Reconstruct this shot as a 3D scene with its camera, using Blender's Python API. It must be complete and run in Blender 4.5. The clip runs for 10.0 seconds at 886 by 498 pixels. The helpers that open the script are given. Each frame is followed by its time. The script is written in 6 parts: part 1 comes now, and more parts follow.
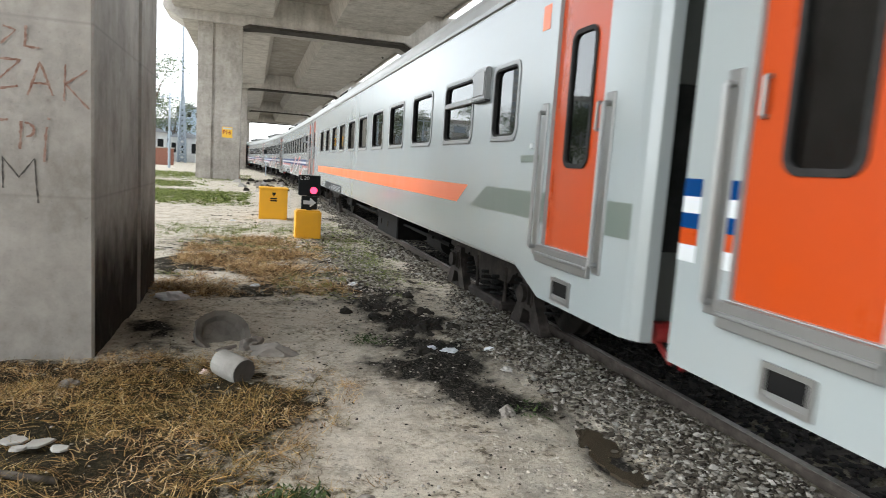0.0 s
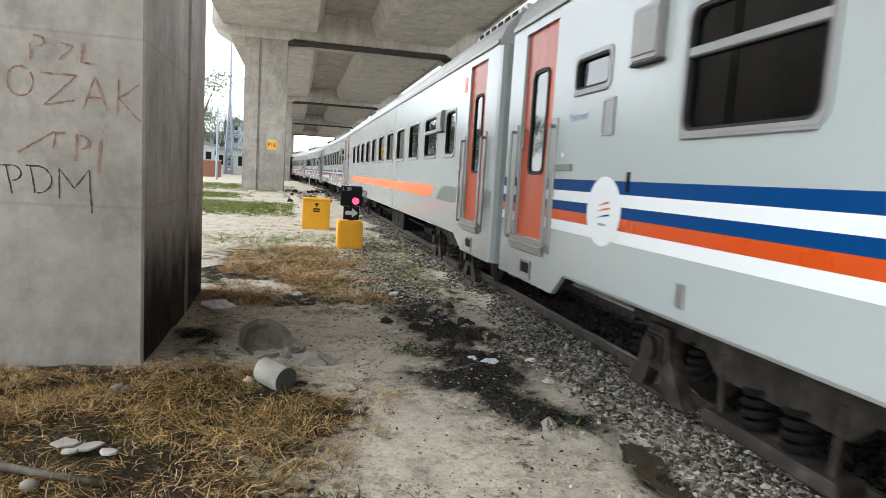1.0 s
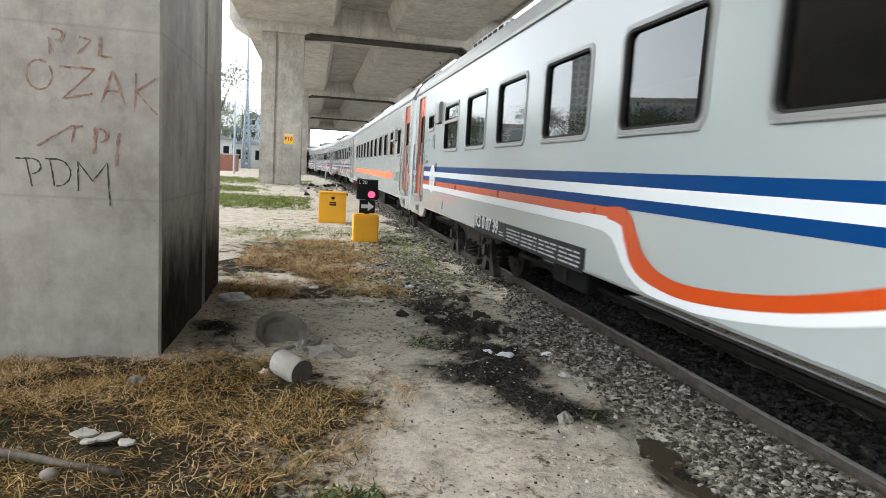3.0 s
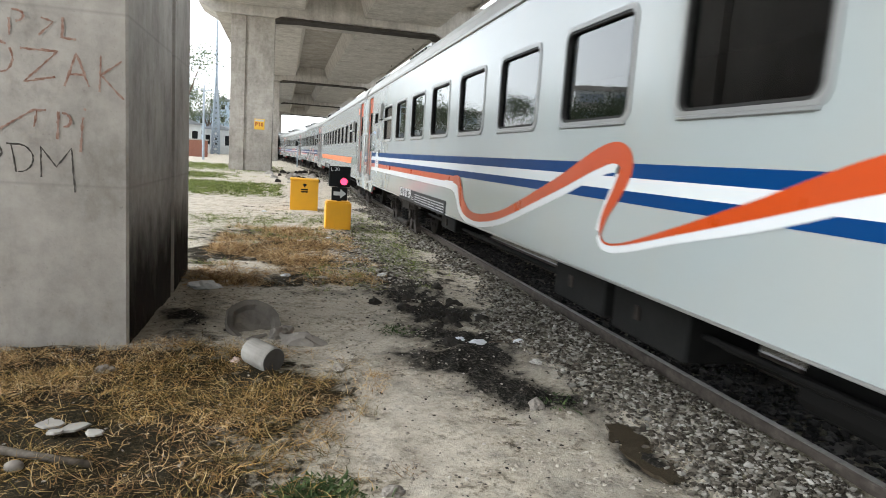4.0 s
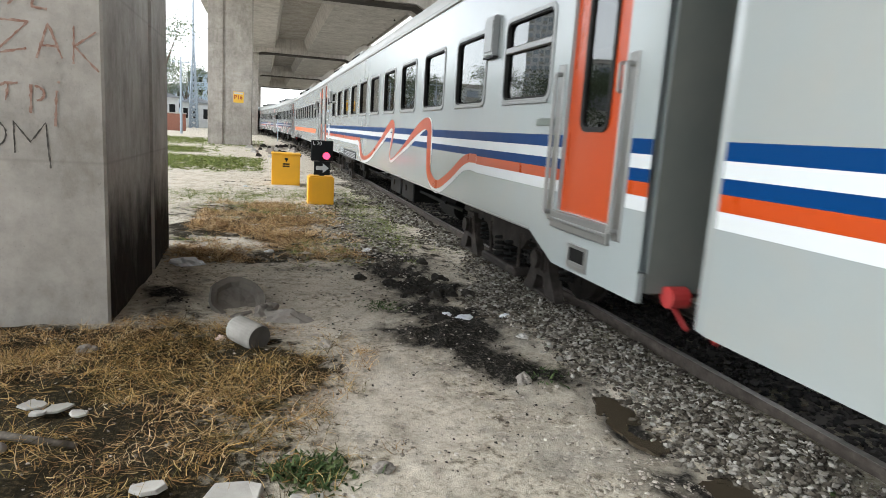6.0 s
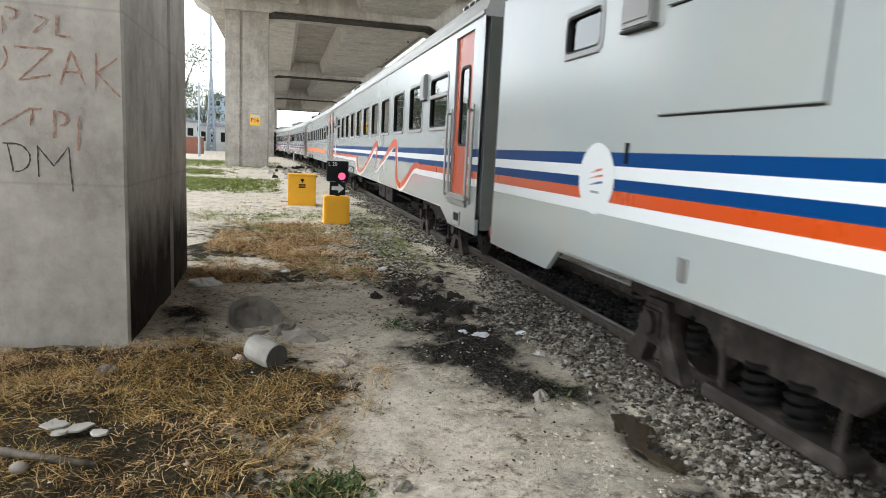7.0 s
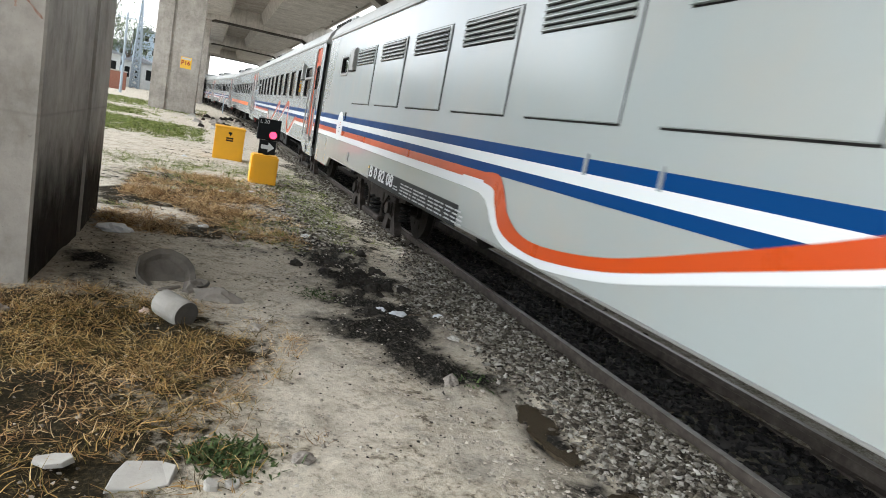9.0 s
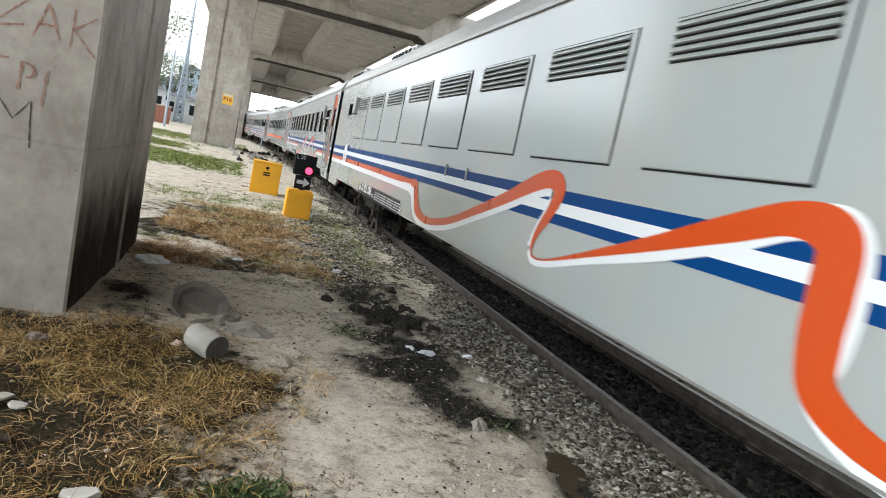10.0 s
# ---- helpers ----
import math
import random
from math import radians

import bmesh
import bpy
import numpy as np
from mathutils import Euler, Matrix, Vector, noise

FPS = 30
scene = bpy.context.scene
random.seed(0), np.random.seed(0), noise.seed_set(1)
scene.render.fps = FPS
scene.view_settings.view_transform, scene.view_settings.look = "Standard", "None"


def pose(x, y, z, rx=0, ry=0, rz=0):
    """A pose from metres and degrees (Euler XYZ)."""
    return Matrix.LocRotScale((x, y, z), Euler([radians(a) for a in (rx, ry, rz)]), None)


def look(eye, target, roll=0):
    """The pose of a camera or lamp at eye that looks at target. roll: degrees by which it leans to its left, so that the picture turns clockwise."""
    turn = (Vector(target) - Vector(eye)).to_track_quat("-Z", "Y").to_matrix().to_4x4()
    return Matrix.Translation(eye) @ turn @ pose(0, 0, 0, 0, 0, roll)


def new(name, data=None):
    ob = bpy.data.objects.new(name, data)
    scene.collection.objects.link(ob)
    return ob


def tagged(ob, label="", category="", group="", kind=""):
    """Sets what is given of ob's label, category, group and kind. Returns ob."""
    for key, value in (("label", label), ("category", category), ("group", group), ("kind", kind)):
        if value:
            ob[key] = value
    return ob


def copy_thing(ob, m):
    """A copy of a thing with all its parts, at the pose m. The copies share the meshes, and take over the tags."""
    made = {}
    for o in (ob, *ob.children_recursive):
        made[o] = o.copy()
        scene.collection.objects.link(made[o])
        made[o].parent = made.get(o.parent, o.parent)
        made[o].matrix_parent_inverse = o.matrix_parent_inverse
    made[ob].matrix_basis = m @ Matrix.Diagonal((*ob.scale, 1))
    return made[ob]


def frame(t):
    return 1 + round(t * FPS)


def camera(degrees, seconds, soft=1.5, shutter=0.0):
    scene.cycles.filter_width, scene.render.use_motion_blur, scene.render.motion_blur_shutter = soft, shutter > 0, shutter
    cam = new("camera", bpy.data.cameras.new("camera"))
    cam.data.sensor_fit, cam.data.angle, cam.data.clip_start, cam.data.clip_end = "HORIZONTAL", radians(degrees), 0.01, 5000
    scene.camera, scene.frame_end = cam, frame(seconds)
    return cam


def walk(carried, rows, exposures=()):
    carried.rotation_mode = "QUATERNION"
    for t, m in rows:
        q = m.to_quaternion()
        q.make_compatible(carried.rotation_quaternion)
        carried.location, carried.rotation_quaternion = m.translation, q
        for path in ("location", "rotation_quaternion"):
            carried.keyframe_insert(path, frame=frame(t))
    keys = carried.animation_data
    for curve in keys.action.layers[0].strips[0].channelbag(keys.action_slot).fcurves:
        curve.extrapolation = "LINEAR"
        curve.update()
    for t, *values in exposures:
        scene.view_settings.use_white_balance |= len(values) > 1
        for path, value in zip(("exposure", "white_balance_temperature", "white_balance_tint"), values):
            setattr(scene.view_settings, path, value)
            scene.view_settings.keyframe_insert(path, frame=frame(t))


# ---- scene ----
cam = camera(69.33, 10.0, soft=0.9, shutter=0.4)


def view(x, y, z, yaw, pitch, roll):
    return pose(x, y, z, 90 + pitch, 0, yaw) @ pose(0, 0, 0, 0, 0, roll)


PATH = [
    (0.0, view(0.008, -0.053, 1.632, -16.98, -7.04, 3.79)),
    (0.5, view(0.012, -0.029, 1.625, -14.22, -7.04, 3.95)),
    (1.0, view(0.013, -0.035, 1.622, -13.27, -6.33, 3.49)),
    (1.5, view(0.028, -0.024, 1.609, -13.13, -8.14, 3.15)),
    (2.0, view(0.026, -0.027, 1.614, -12.84, -6.73, 3.78)),
    (2.5, view(0.024, -0.015, 1.616, -12.51, -7.22, 3.95)),
    (2.7, view(0.022, -0.014, 1.612, -11.70, -6.92, 3.45)),
    (4.0, view(0.020, -0.021, 1.618, -14.38, -7.93, 3.80)),
    (4.5, view(0.013, -0.045, 1.623, -16.09, -8.89, 4.37)),
    (5.0, view(0.015, -0.024, 1.615, -17.24, -9.49, 3.37)),
    (5.5, view(0.001, 0.067, 1.625, -15.80, -9.75, 4.35)),
    (5.7, view(0.004, 0.020, 1.621, -16.31, -10.17, 3.58)),
    (6.8, view(-0.005, 0.028, 1.621, -15.11, -9.28, 4.40)),
    (7.0, view(0.000, 0.005, 1.614, -14.58, -8.54, 2.84)),
    (7.5, view(0.019, 0.033, 1.603, -14.44, -10.80, -0.38)),
    (8.0, view(-0.003, 0.023, 1.608, -20.54, -10.46, 4.56)),
    (8.5, view(-0.042, 0.026, 1.619, -21.57, -7.18, 10.07)),
    (9.0, view(-0.037, 0.021, 1.630, -21.79, -9.70, 10.97)),
    (9.5, view(-0.034, 0.033, 1.653, -19.37, -7.97, 12.90)),
    (10.0, view(-0.042, 0.046, 1.653, -18.46, -7.07, 11.85)),
]
walk(cam, PATH)

# ---- sky, sun, exposure ----
world = bpy.data.worlds.new("sky")
scene.world = world
world.use_nodes = True
wn = world.node_tree
sky = wn.nodes.new("ShaderNodeTexSky")
sky.sky_type = "NISHITA"
sky.sun_disc = False
sky.sun_elevation, sky.sun_rotation = radians(39), radians(-77)
sky.air_density, sky.dust_density, sky.ozone_density = 1.0, 1.2, 1.0
hazy = wn.nodes.new("ShaderNodeHueSaturation")
hazy.inputs["Saturation"].default_value = 0.12
tint = wn.nodes.new("ShaderNodeMix")
tint.data_type, tint.blend_type = "RGBA", "MULTIPLY"
tint.inputs[0].default_value = 1.0
tint.inputs[7].default_value = (0.95, 1.0, 1.035, 1)
wn.links.new(sky.outputs[0], hazy.inputs["Color"])
wn.links.new(hazy.outputs[0], tint.inputs[6])
wn.links.new(tint.outputs[2], wn.nodes["Background"].inputs[0])
wn.nodes["Background"].inputs[1].default_value = 0.15
scene.view_settings.exposure = 1.94

sun = new("sun", bpy.data.lights.new("sun", "SUN"))
sun.data.energy, sun.data.angle, sun.data.color = 0.20, radians(40), (1.0, 0.98, 0.96)
sun.matrix_world = look((-60, 14, 50), (0, 0, 0))


# ---- materials ----
def mat(name, build):
    m = bpy.data.materials.new(name)
    m.use_nodes = True
    nt = m.node_tree
    build(nt, nt.nodes["Principled BSDF"])
    return m


def nd(nt, kind, **ins):
    n = nt.nodes.new(kind)
    for k, v in ins.items():
        n.inputs[k.replace("_", " ")].default_value = v
    return n


def coords(nt):
    return nt.nodes.new("ShaderNodeTexCoord").outputs["Object"]


def noise_tex(nt, scale, detail=5.0, rough=0.6, vec=None, stretch=None):
    n = nd(nt, "ShaderNodeTexNoise", Scale=scale, Detail=detail, Roughness=rough)
    v = vec or coords(nt)
    if stretch:
        mp = nd(nt, "ShaderNodeMapping", Scale=stretch)
        nt.links.new(v, mp.inputs[0])
        v = mp.outputs[0]
    nt.links.new(v, n.inputs["Vector"])
    return n.outputs[0]


def ramp(nt, fac, stops):
    r = nt.nodes.new("ShaderNodeValToRGB")
    e = r.color_ramp.elements
    while len(e) < len(stops):
        e.new(0.5)
    for el, (p, c) in zip(e, stops):
        el.position, el.color = p, (*c, 1) if len(c) == 3 else c
    nt.links.new(fac, r.inputs[0])
    return r.outputs[0]


def mixc(nt, fac, a, b, kind="MIX"):
    n = nt.nodes.new("ShaderNodeMix")
    n.data_type, n.blend_type = "RGBA", kind
    for sock, v in ((n.inputs[0], fac), (n.inputs[6], a), (n.inputs[7], b)):
        if isinstance(v, (int, float)):
            sock.default_value = v
        elif isinstance(v, tuple):
            sock.default_value = (*v, 1)
        else:
            nt.links.new(v, sock)
    return n.outputs[2]


def maths(nt, op, a, b=None):
    n = nt.nodes.new("ShaderNodeMath")
    n.operation, n.use_clamp = op, op != "SUBTRACT"
    for sock, v in zip(n.inputs, (a, b)):
        if v is None:
            continue
        if isinstance(v, (int, float)):
            sock.default_value = v
        else:
            nt.links.new(v, sock)
    return n.outputs[0]


def unclamped(nt, op, a, b=0.0):
    n = nt.nodes.new("ShaderNodeMath")
    n.operation = op
    nt.links.new(a, n.inputs[0])
    n.inputs[1].default_value = b
    return n.outputs[0]


def bump(nt, bsdf, height, strength=0.4, dist=0.01):
    b = nd(nt, "ShaderNodeBump", Strength=strength, Distance=dist)
    nt.links.new(height, b.inputs["Height"])
    nt.links.new(b.outputs[0], bsdf.inputs["Normal"])


def paint(name, color, rough=0.3, dirt=(0.30, 0.27, 0.23), amount=0.35, metal=0.0, grime=1.0, coat=0.0, spec=0.5, ripple=0.10):
    """Vehicle or metal paint with dust clouds, vertical runs and a slight ripple."""
    def build(nt, b):
        cloud = noise_tex(nt, 1.3, 6)
        runs = noise_tex(nt, 2.0, 5, 0.6, None, (1.3, 1.3, 0.3))
        fine = noise_tex(nt, 40.0, 3)
        k = maths(nt, "MULTIPLY", ramp(nt, cloud, [(0.42, (0, 0, 0)), (0.75, (1, 1, 1))]), runs)
        k = maths(nt, "MULTIPLY", k, amount * grime)
        col = mixc(nt, k, color, dirt)
        col = mixc(nt, maths(nt, "MULTIPLY", fine, 0.12), col, tuple(c * 0.75 for c in color))
        nt.links.new(col, b.inputs["Base Color"])
        r = nt.nodes.new("ShaderNodeMapRange")
        nt.links.new(runs, r.inputs[0])
        r.inputs[3].default_value, r.inputs[4].default_value = rough * 0.75, min(1, rough * 1.35)
        nt.links.new(r.outputs[0], b.inputs["Roughness"])
        b.inputs["Metallic"].default_value = metal
        b.inputs["Coat Weight"].default_value = coat
        b.inputs["Coat Roughness"].default_value = 0.20
        b.inputs["Coat IOR"].default_value = 1.55
        b.inputs["Specular IOR Level"].default_value = spec
        bump(nt, b, noise_tex(nt, 1.7, 3), ripple, 0.025)
    return mat(name, build)


def concrete(name, dark, light, streak=0.5, relief=0.25, pour=0.0, blotch=0.0):
    def build(nt, b):
        big = noise_tex(nt, 0.8, 6)
        mid = noise_tex(nt, 5.0, 8, 0.7)
        fine = noise_tex(nt, 60.0, 4, 0.7)
        runs = noise_tex(nt, 1.6, 7, 0.6, None, (1.7, 1.7, 0.14))
        col = ramp(nt, big, [(0.3, dark), (0.7, light)])
        col = mixc(nt, maths(nt, "MULTIPLY", ramp(nt, runs, [(0.45, (0, 0, 0)), (0.72, (1, 1, 1))]), streak), col, (dark[0] * 0.5, dark[1] * 0.44, dark[2] * 0.38))
        wash = noise_tex(nt, 1.1, 5, 0.6, None, (1.6, 1.6, 0.25))
        col = mixc(nt, maths(nt, "MULTIPLY", ramp(nt, wash, [(0.5, (0, 0, 0)), (0.68, (1, 1, 1))]), streak * 0.55), col, tuple(min(1, c * 1.25) for c in light))
        col = mixc(nt, 0.3, col, ramp(nt, mid, [(0.32, tuple(c * 0.8 for c in dark)), (0.5, tuple((a + e) / 2 for a, e in zip(dark, light))), (0.70, tuple(min(1, c * 1.1) for c in light))]))
        if blotch:
            spots = noise_tex(nt, 2.6, 8, 0.72, None, (1, 1, 0.6))
            col = mixc(nt, maths(nt, "MULTIPLY", ramp(nt, spots, [(0.50, (0, 0, 0)), (0.75, (1, 1, 1))]), blotch), col, (dark[0] * 0.42, dark[1] * 0.38, dark[2] * 0.33))
            speck = noise_tex(nt, 17.0, 4, 0.6)
            col = mixc(nt, maths(nt, "MULTIPLY", ramp(nt, speck, [(0.68, (0, 0, 0)), (0.74, (1, 1, 1))]), blotch * 0.8), col, tuple(c * 0.35 for c in dark))
        if pour:
            sp = nt.nodes.new("ShaderNodeSeparateXYZ")
            nt.links.new(coords(nt), sp.inputs[0])
            saw = unclamped(nt, "FRACT", unclamped(nt, "MULTIPLY", sp.outputs[2], 1 / pour))
            line = ramp(nt, saw, [(0.0, (1, 1, 1)), (0.012, (0, 0, 0)), (0.985, (0, 0, 0)), (1.0, (1, 1, 1))])
            col = mixc(nt, maths(nt, "MULTIPLY", line, maths(nt, "MULTIPLY", mid, 0.45)), col, tuple(c * 0.45 for c in dark))
        pits = ramp(nt, fine, [(0.26, (0.5, 0.5, 0.5)), (0.38, (1, 1, 1))])
        col = mixc(nt, 0.6, col, pits, "MULTIPLY")
        nt.links.new(col, b.inputs["Base Color"])
        b.inputs["Roughness"].default_value = 0.88
        b.inputs["Specular IOR Level"].default_value = 0.2
        bump(nt, b, mixc(nt, 0.5, mid, fine), relief, 0.01)
    return mat(name, build)


def varied(name, stops, scale=12.0, rough=0.85, island=True, relief=0.3, metal=0.0, translucent=0.0):
    """Colour from a ramp by piece, mottled by noise."""
    def build(nt, b):
        n = noise_tex(nt, scale, 5, 0.65)
        if island:
            g = nt.nodes.new("ShaderNodeNewGeometry")
            f = maths(nt, "ADD", maths(nt, "MULTIPLY", g.outputs["Random Per Island"], 0.75), maths(nt, "MULTIPLY", n, 0.25))
        else:
            f = n
        nt.links.new(ramp(nt, f, stops), b.inputs["Base Color"])
        b.inputs["Roughness"].default_value, b.inputs["Metallic"].default_value = rough, metal
        b.inputs["Specular IOR Level"].default_value = 0.12 if rough > 0.55 else 0.5
        bump(nt, b, noise_tex(nt, scale * 5, 4), relief, 0.005)
    return mat(name, build)


def build_glass(nt, b):
    b.inputs["Base Color"].default_value = (0.10, 0.115, 0.12, 1)
    b.inputs["Transmission Weight"].default_value = 1.0
    b.inputs["Roughness"].default_value = 0.015
    b.inputs["IOR"].default_value = 1.6
    bump(nt, b, noise_tex(nt, 2.0, 2), 0.02, 0.02)


def build_dirt(nt, b):
    zone = nt.nodes.new("ShaderNodeVertexColor")
    zone.layer_name = "zone"
    sep = nt.nodes.new("ShaderNodeSeparateColor")
    nt.links.new(zone.outputs[0], sep.inputs[0])
    big, mid = noise_tex(nt, 0.55, 6), noise_tex(nt, 4.5, 9, 0.68)
    fine, grit = noise_tex(nt, 38.0, 6, 0.75), noise_tex(nt, 140.0, 3, 0.7)
    pale = ramp(nt, mid, [(0.31, (0.13, 0.112, 0.085)), (0.42, (0.40, 0.36, 0.30)), (0.55, (0.52, 0.475, 0.405)), (0.74, (0.66, 0.615, 0.54))])
    pale = mixc(nt, maths(nt, "MULTIPLY", big, 0.35), pale, (0.42, 0.385, 0.335))
    pale = mixc(nt, 0.75, pale, ramp(nt, fine, [(0.31, (0.20, 0.18, 0.155)), (0.44, (0.9, 0.9, 0.89)), (0.72, (1.2, 1.19, 1.18))]), "MULTIPLY")
    patch = ramp(nt, noise_tex(nt, 1.9, 5, 0.6), [(0.44, (0, 0, 0)), (0.60, (1, 1, 1))])
    crumbs = ramp(nt, noise_tex(nt, 15.0, 7, 0.72), [(0.40, (0.20, 0.175, 0.14)), (0.46, (0.75, 0.73, 0.69)), (0.56, (1.08, 1.08, 1.07))])
    pale = mixc(nt, maths(nt, "MULTIPLY", patch, 0.85), pale, mixc(nt, 1.0, pale, crumbs, "MULTIPLY"))
    pale = mixc(nt, 1.0, pale, (1.20, 1.19, 1.165), "MULTIPLY")
    # Soil under the grass goes near black: shade between the blades as colour.
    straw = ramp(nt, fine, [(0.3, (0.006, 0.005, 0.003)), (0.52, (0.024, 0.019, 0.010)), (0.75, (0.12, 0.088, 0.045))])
    ash = ramp(nt, fine, [(0.34, (0.005, 0.005, 0.004)), (0.52, (0.02, 0.018, 0.015)), (0.68, (0.15, 0.135, 0.115))])
    grav = ramp(nt, mixc(nt, 0.45, fine, mid), [(0.34, (0.03, 0.027, 0.018)), (0.45, (0.13, 0.115, 0.078)), (0.55, (0.25, 0.228, 0.185)), (0.70, (0.42, 0.40, 0.365))])
    wob = maths(nt, "SUBTRACT", mid, 0.5)

    def edge(ch, w, lo=0.33, hi=0.62):
        s = nt.nodes.new("ShaderNodeMath")
        s.operation = "MULTIPLY_ADD"
        nt.links.new(wob, s.inputs[0])
        s.inputs[1].default_value = w
        nt.links.new(ch, s.inputs[2])
        return ramp(nt, s.outputs[0], [(lo, (0, 0, 0)), (hi, (1, 1, 1))])
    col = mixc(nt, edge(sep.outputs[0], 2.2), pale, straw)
    col = mixc(nt, edge(sep.outputs[2], 2.0), col, grav)
    col = mixc(nt, edge(sep.outputs[1], 1.5, 0.12, 0.75), col, ash)
    nt.links.new(mixc(nt, 0.25, col, ramp(nt, grit, [(0.3, (0.4, 0.4, 0.4)), (0.6, (1.1, 1.1, 1.1))]), "MULTIPLY"), b.inputs["Base Color"])
    b.inputs["Roughness"].default_value = 0.93
    b.inputs["Specular IOR Level"].default_value = 0.1
    bump(nt, b, mixc(nt, 0.4, noise_tex(nt, 15.0, 7, 0.72), grit), 0.7, 0.03)


DIRT = mat("dry_dirt", build_dirt)
CONC = concrete("pier_concrete", (0.25, 0.226, 0.20), (0.50, 0.465, 0.42), 0.35, 0.4, 1.25, 0.5)
CONC_DECK = concrete("deck_concrete", (0.36, 0.342, 0.315), (0.63, 0.60, 0.56), 0.5, 0.15, 0, 0.15)
CONC_DARK = concrete("dark_concrete", (0.035, 0.031, 0.028), (0.10, 0.09, 0.08), 0.5)
CONC_PALE = concrete("pale_cement", (0.30, 0.285, 0.26), (0.50, 0.48, 0.44), 0.25)
BODY = paint("coach_grey_paint", (0.265, 0.294, 0.298), 0.22, amount=0.45, coat=0.4)
BODY_C = paint("power_car_grey_paint", (0.248, 0.274, 0.275), 0.22, amount=0.8, coat=0.4)
WHITE = paint("white_paint", (0.52, 0.545, 0.555), 0.3, amount=0.15, coat=0.1)
BLUE = paint("blue_paint", (0.001, 0.032, 0.122), 0.34, amount=0.02, spec=0.05)
ORANGE = paint("orange_paint", (0.385, 0.046, 0.0035), 0.28, amount=0.06, spec=0.35)
SALMON = paint("faded_orange_paint", (0.80, 0.165, 0.05), 0.32, amount=0.15)
GREEN = paint("grey_green_paint", (0.11, 0.135, 0.115), 0.35, amount=0.2)
STEEL = paint("dull_steel", (0.25, 0.25, 0.245), 0.38, amount=0.6, metal=0.7)
ALU = paint("bare_aluminium", (0.26, 0.265, 0.265), 0.38, amount=0.6, metal=0.6)
ROOF = paint("roof_grey", (0.40, 0.41, 0.41), 0.45, amount=0.6)
RUBBER = varied("black_rubber", [(0.2, (0.012, 0.012, 0.012)), (0.9, (0.035, 0.034, 0.033))], 20, 0.6, False)
BLACK = paint("black_panel", (0.010, 0.012, 0.013), 0.5, amount=0.06, spec=0.12)
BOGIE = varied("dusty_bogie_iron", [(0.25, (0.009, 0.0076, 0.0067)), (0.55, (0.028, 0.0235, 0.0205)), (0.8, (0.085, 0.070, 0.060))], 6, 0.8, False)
# Grimy tones pushed near black: the deep shade below the coaches is in them.
UNDER = varied("grimy_shade_black", [(0.25, (0.003, 0.003, 0.003)), (0.8, (0.010, 0.0095, 0.009))], 5, 0.75, False)
GREYBOX = varied("shaded_grey_equipment", [(0.25, (0.004, 0.004, 0.004)), (0.8, (0.012, 0.012, 0.0115))], 4, 0.65, False)
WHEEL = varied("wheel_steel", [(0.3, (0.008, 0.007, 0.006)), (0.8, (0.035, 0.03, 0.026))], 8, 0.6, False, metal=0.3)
REDP = paint("red_paint", (0.33, 0.012, 0.014), 0.45, amount=0.35)
INSIDE = varied("coach_lining", [(0.3, (0.025, 0.025, 0.024)), (0.8, (0.05, 0.049, 0.045))], 4, 0.8, False)
ENDGREY = paint("coach_end_grey", (0.12, 0.13, 0.12), 0.6, amount=0.4, spec=0.1)
BELLOWS = varied("grey_bellows", [(0.3, (0.012, 0.013, 0.012)), (0.8, (0.035, 0.037, 0.034))], 6, 0.8, False)
GLASS = mat("tinted_glass", build_glass)
RAIL = varied("dusty_rail", [(0.25, (0.027, 0.022, 0.018)), (0.55, (0.06, 0.050, 0.043)), (0.85, (0.115, 0.099, 0.086))], 9, 0.7, False)
RAILTOP = varied("worn_rail_head", [(0.3, (0.12, 0.108, 0.095)), (0.8, (0.26, 0.24, 0.215))], 15, 0.5, False, metal=0.4)
BALLAST = varied("ballast_stone", [(0.05, (0.016, 0.013, 0.010)), (0.32, (0.065, 0.055, 0.043)), (0.55, (0.155, 0.139, 0.115)), (0.80, (0.29, 0.274, 0.242)), (1.0, (0.52, 0.505, 0.46))], 25, 0.9)
# Oily stone, darkened further so that the train's shade is in its colour.
BALLAST_OIL_SHADE = varied("oily_ballast", [(0.05, (0.006, 0.006, 0.006)), (0.5, (0.020, 0.018, 0.017)), (1.0, (0.06, 0.055, 0.052))], 25, 0.75)
CLOD = varied("dark_clods", [(0.05, (0.008, 0.007, 0.006)), (0.6, (0.034, 0.029, 0.024)), (1.0, (0.13, 0.112, 0.093))], 25, 0.95)
PEBBLE = varied("pale_pebbles", [(0.05, (0.06, 0.053, 0.044)), (0.5, (0.28, 0.25, 0.215)), (1.0, (0.58, 0.54, 0.48))], 25, 0.95)
STRAW = varied("dry_straw", [(0.02, (0.013, 0.011, 0.005)), (0.24, (0.06, 0.043, 0.019)), (0.40, (0.12, 0.10, 0.03)), (0.54, (0.25, 0.135, 0.052)), (0.72, (0.44, 0.28, 0.095)), (0.88, (0.62, 0.47, 0.24)), (1.0, (0.70, 0.61, 0.44))], 8, 0.8, True, 0.05)
GRASS = varied("green_grass", [(0.05, (0.055, 0.068, 0.018)), (0.5, (0.15, 0.19, 0.045)), (0.85, (0.25, 0.28, 0.09)), (1.0, (0.36, 0.31, 0.15))], 8, 0.75, True, 0.05)
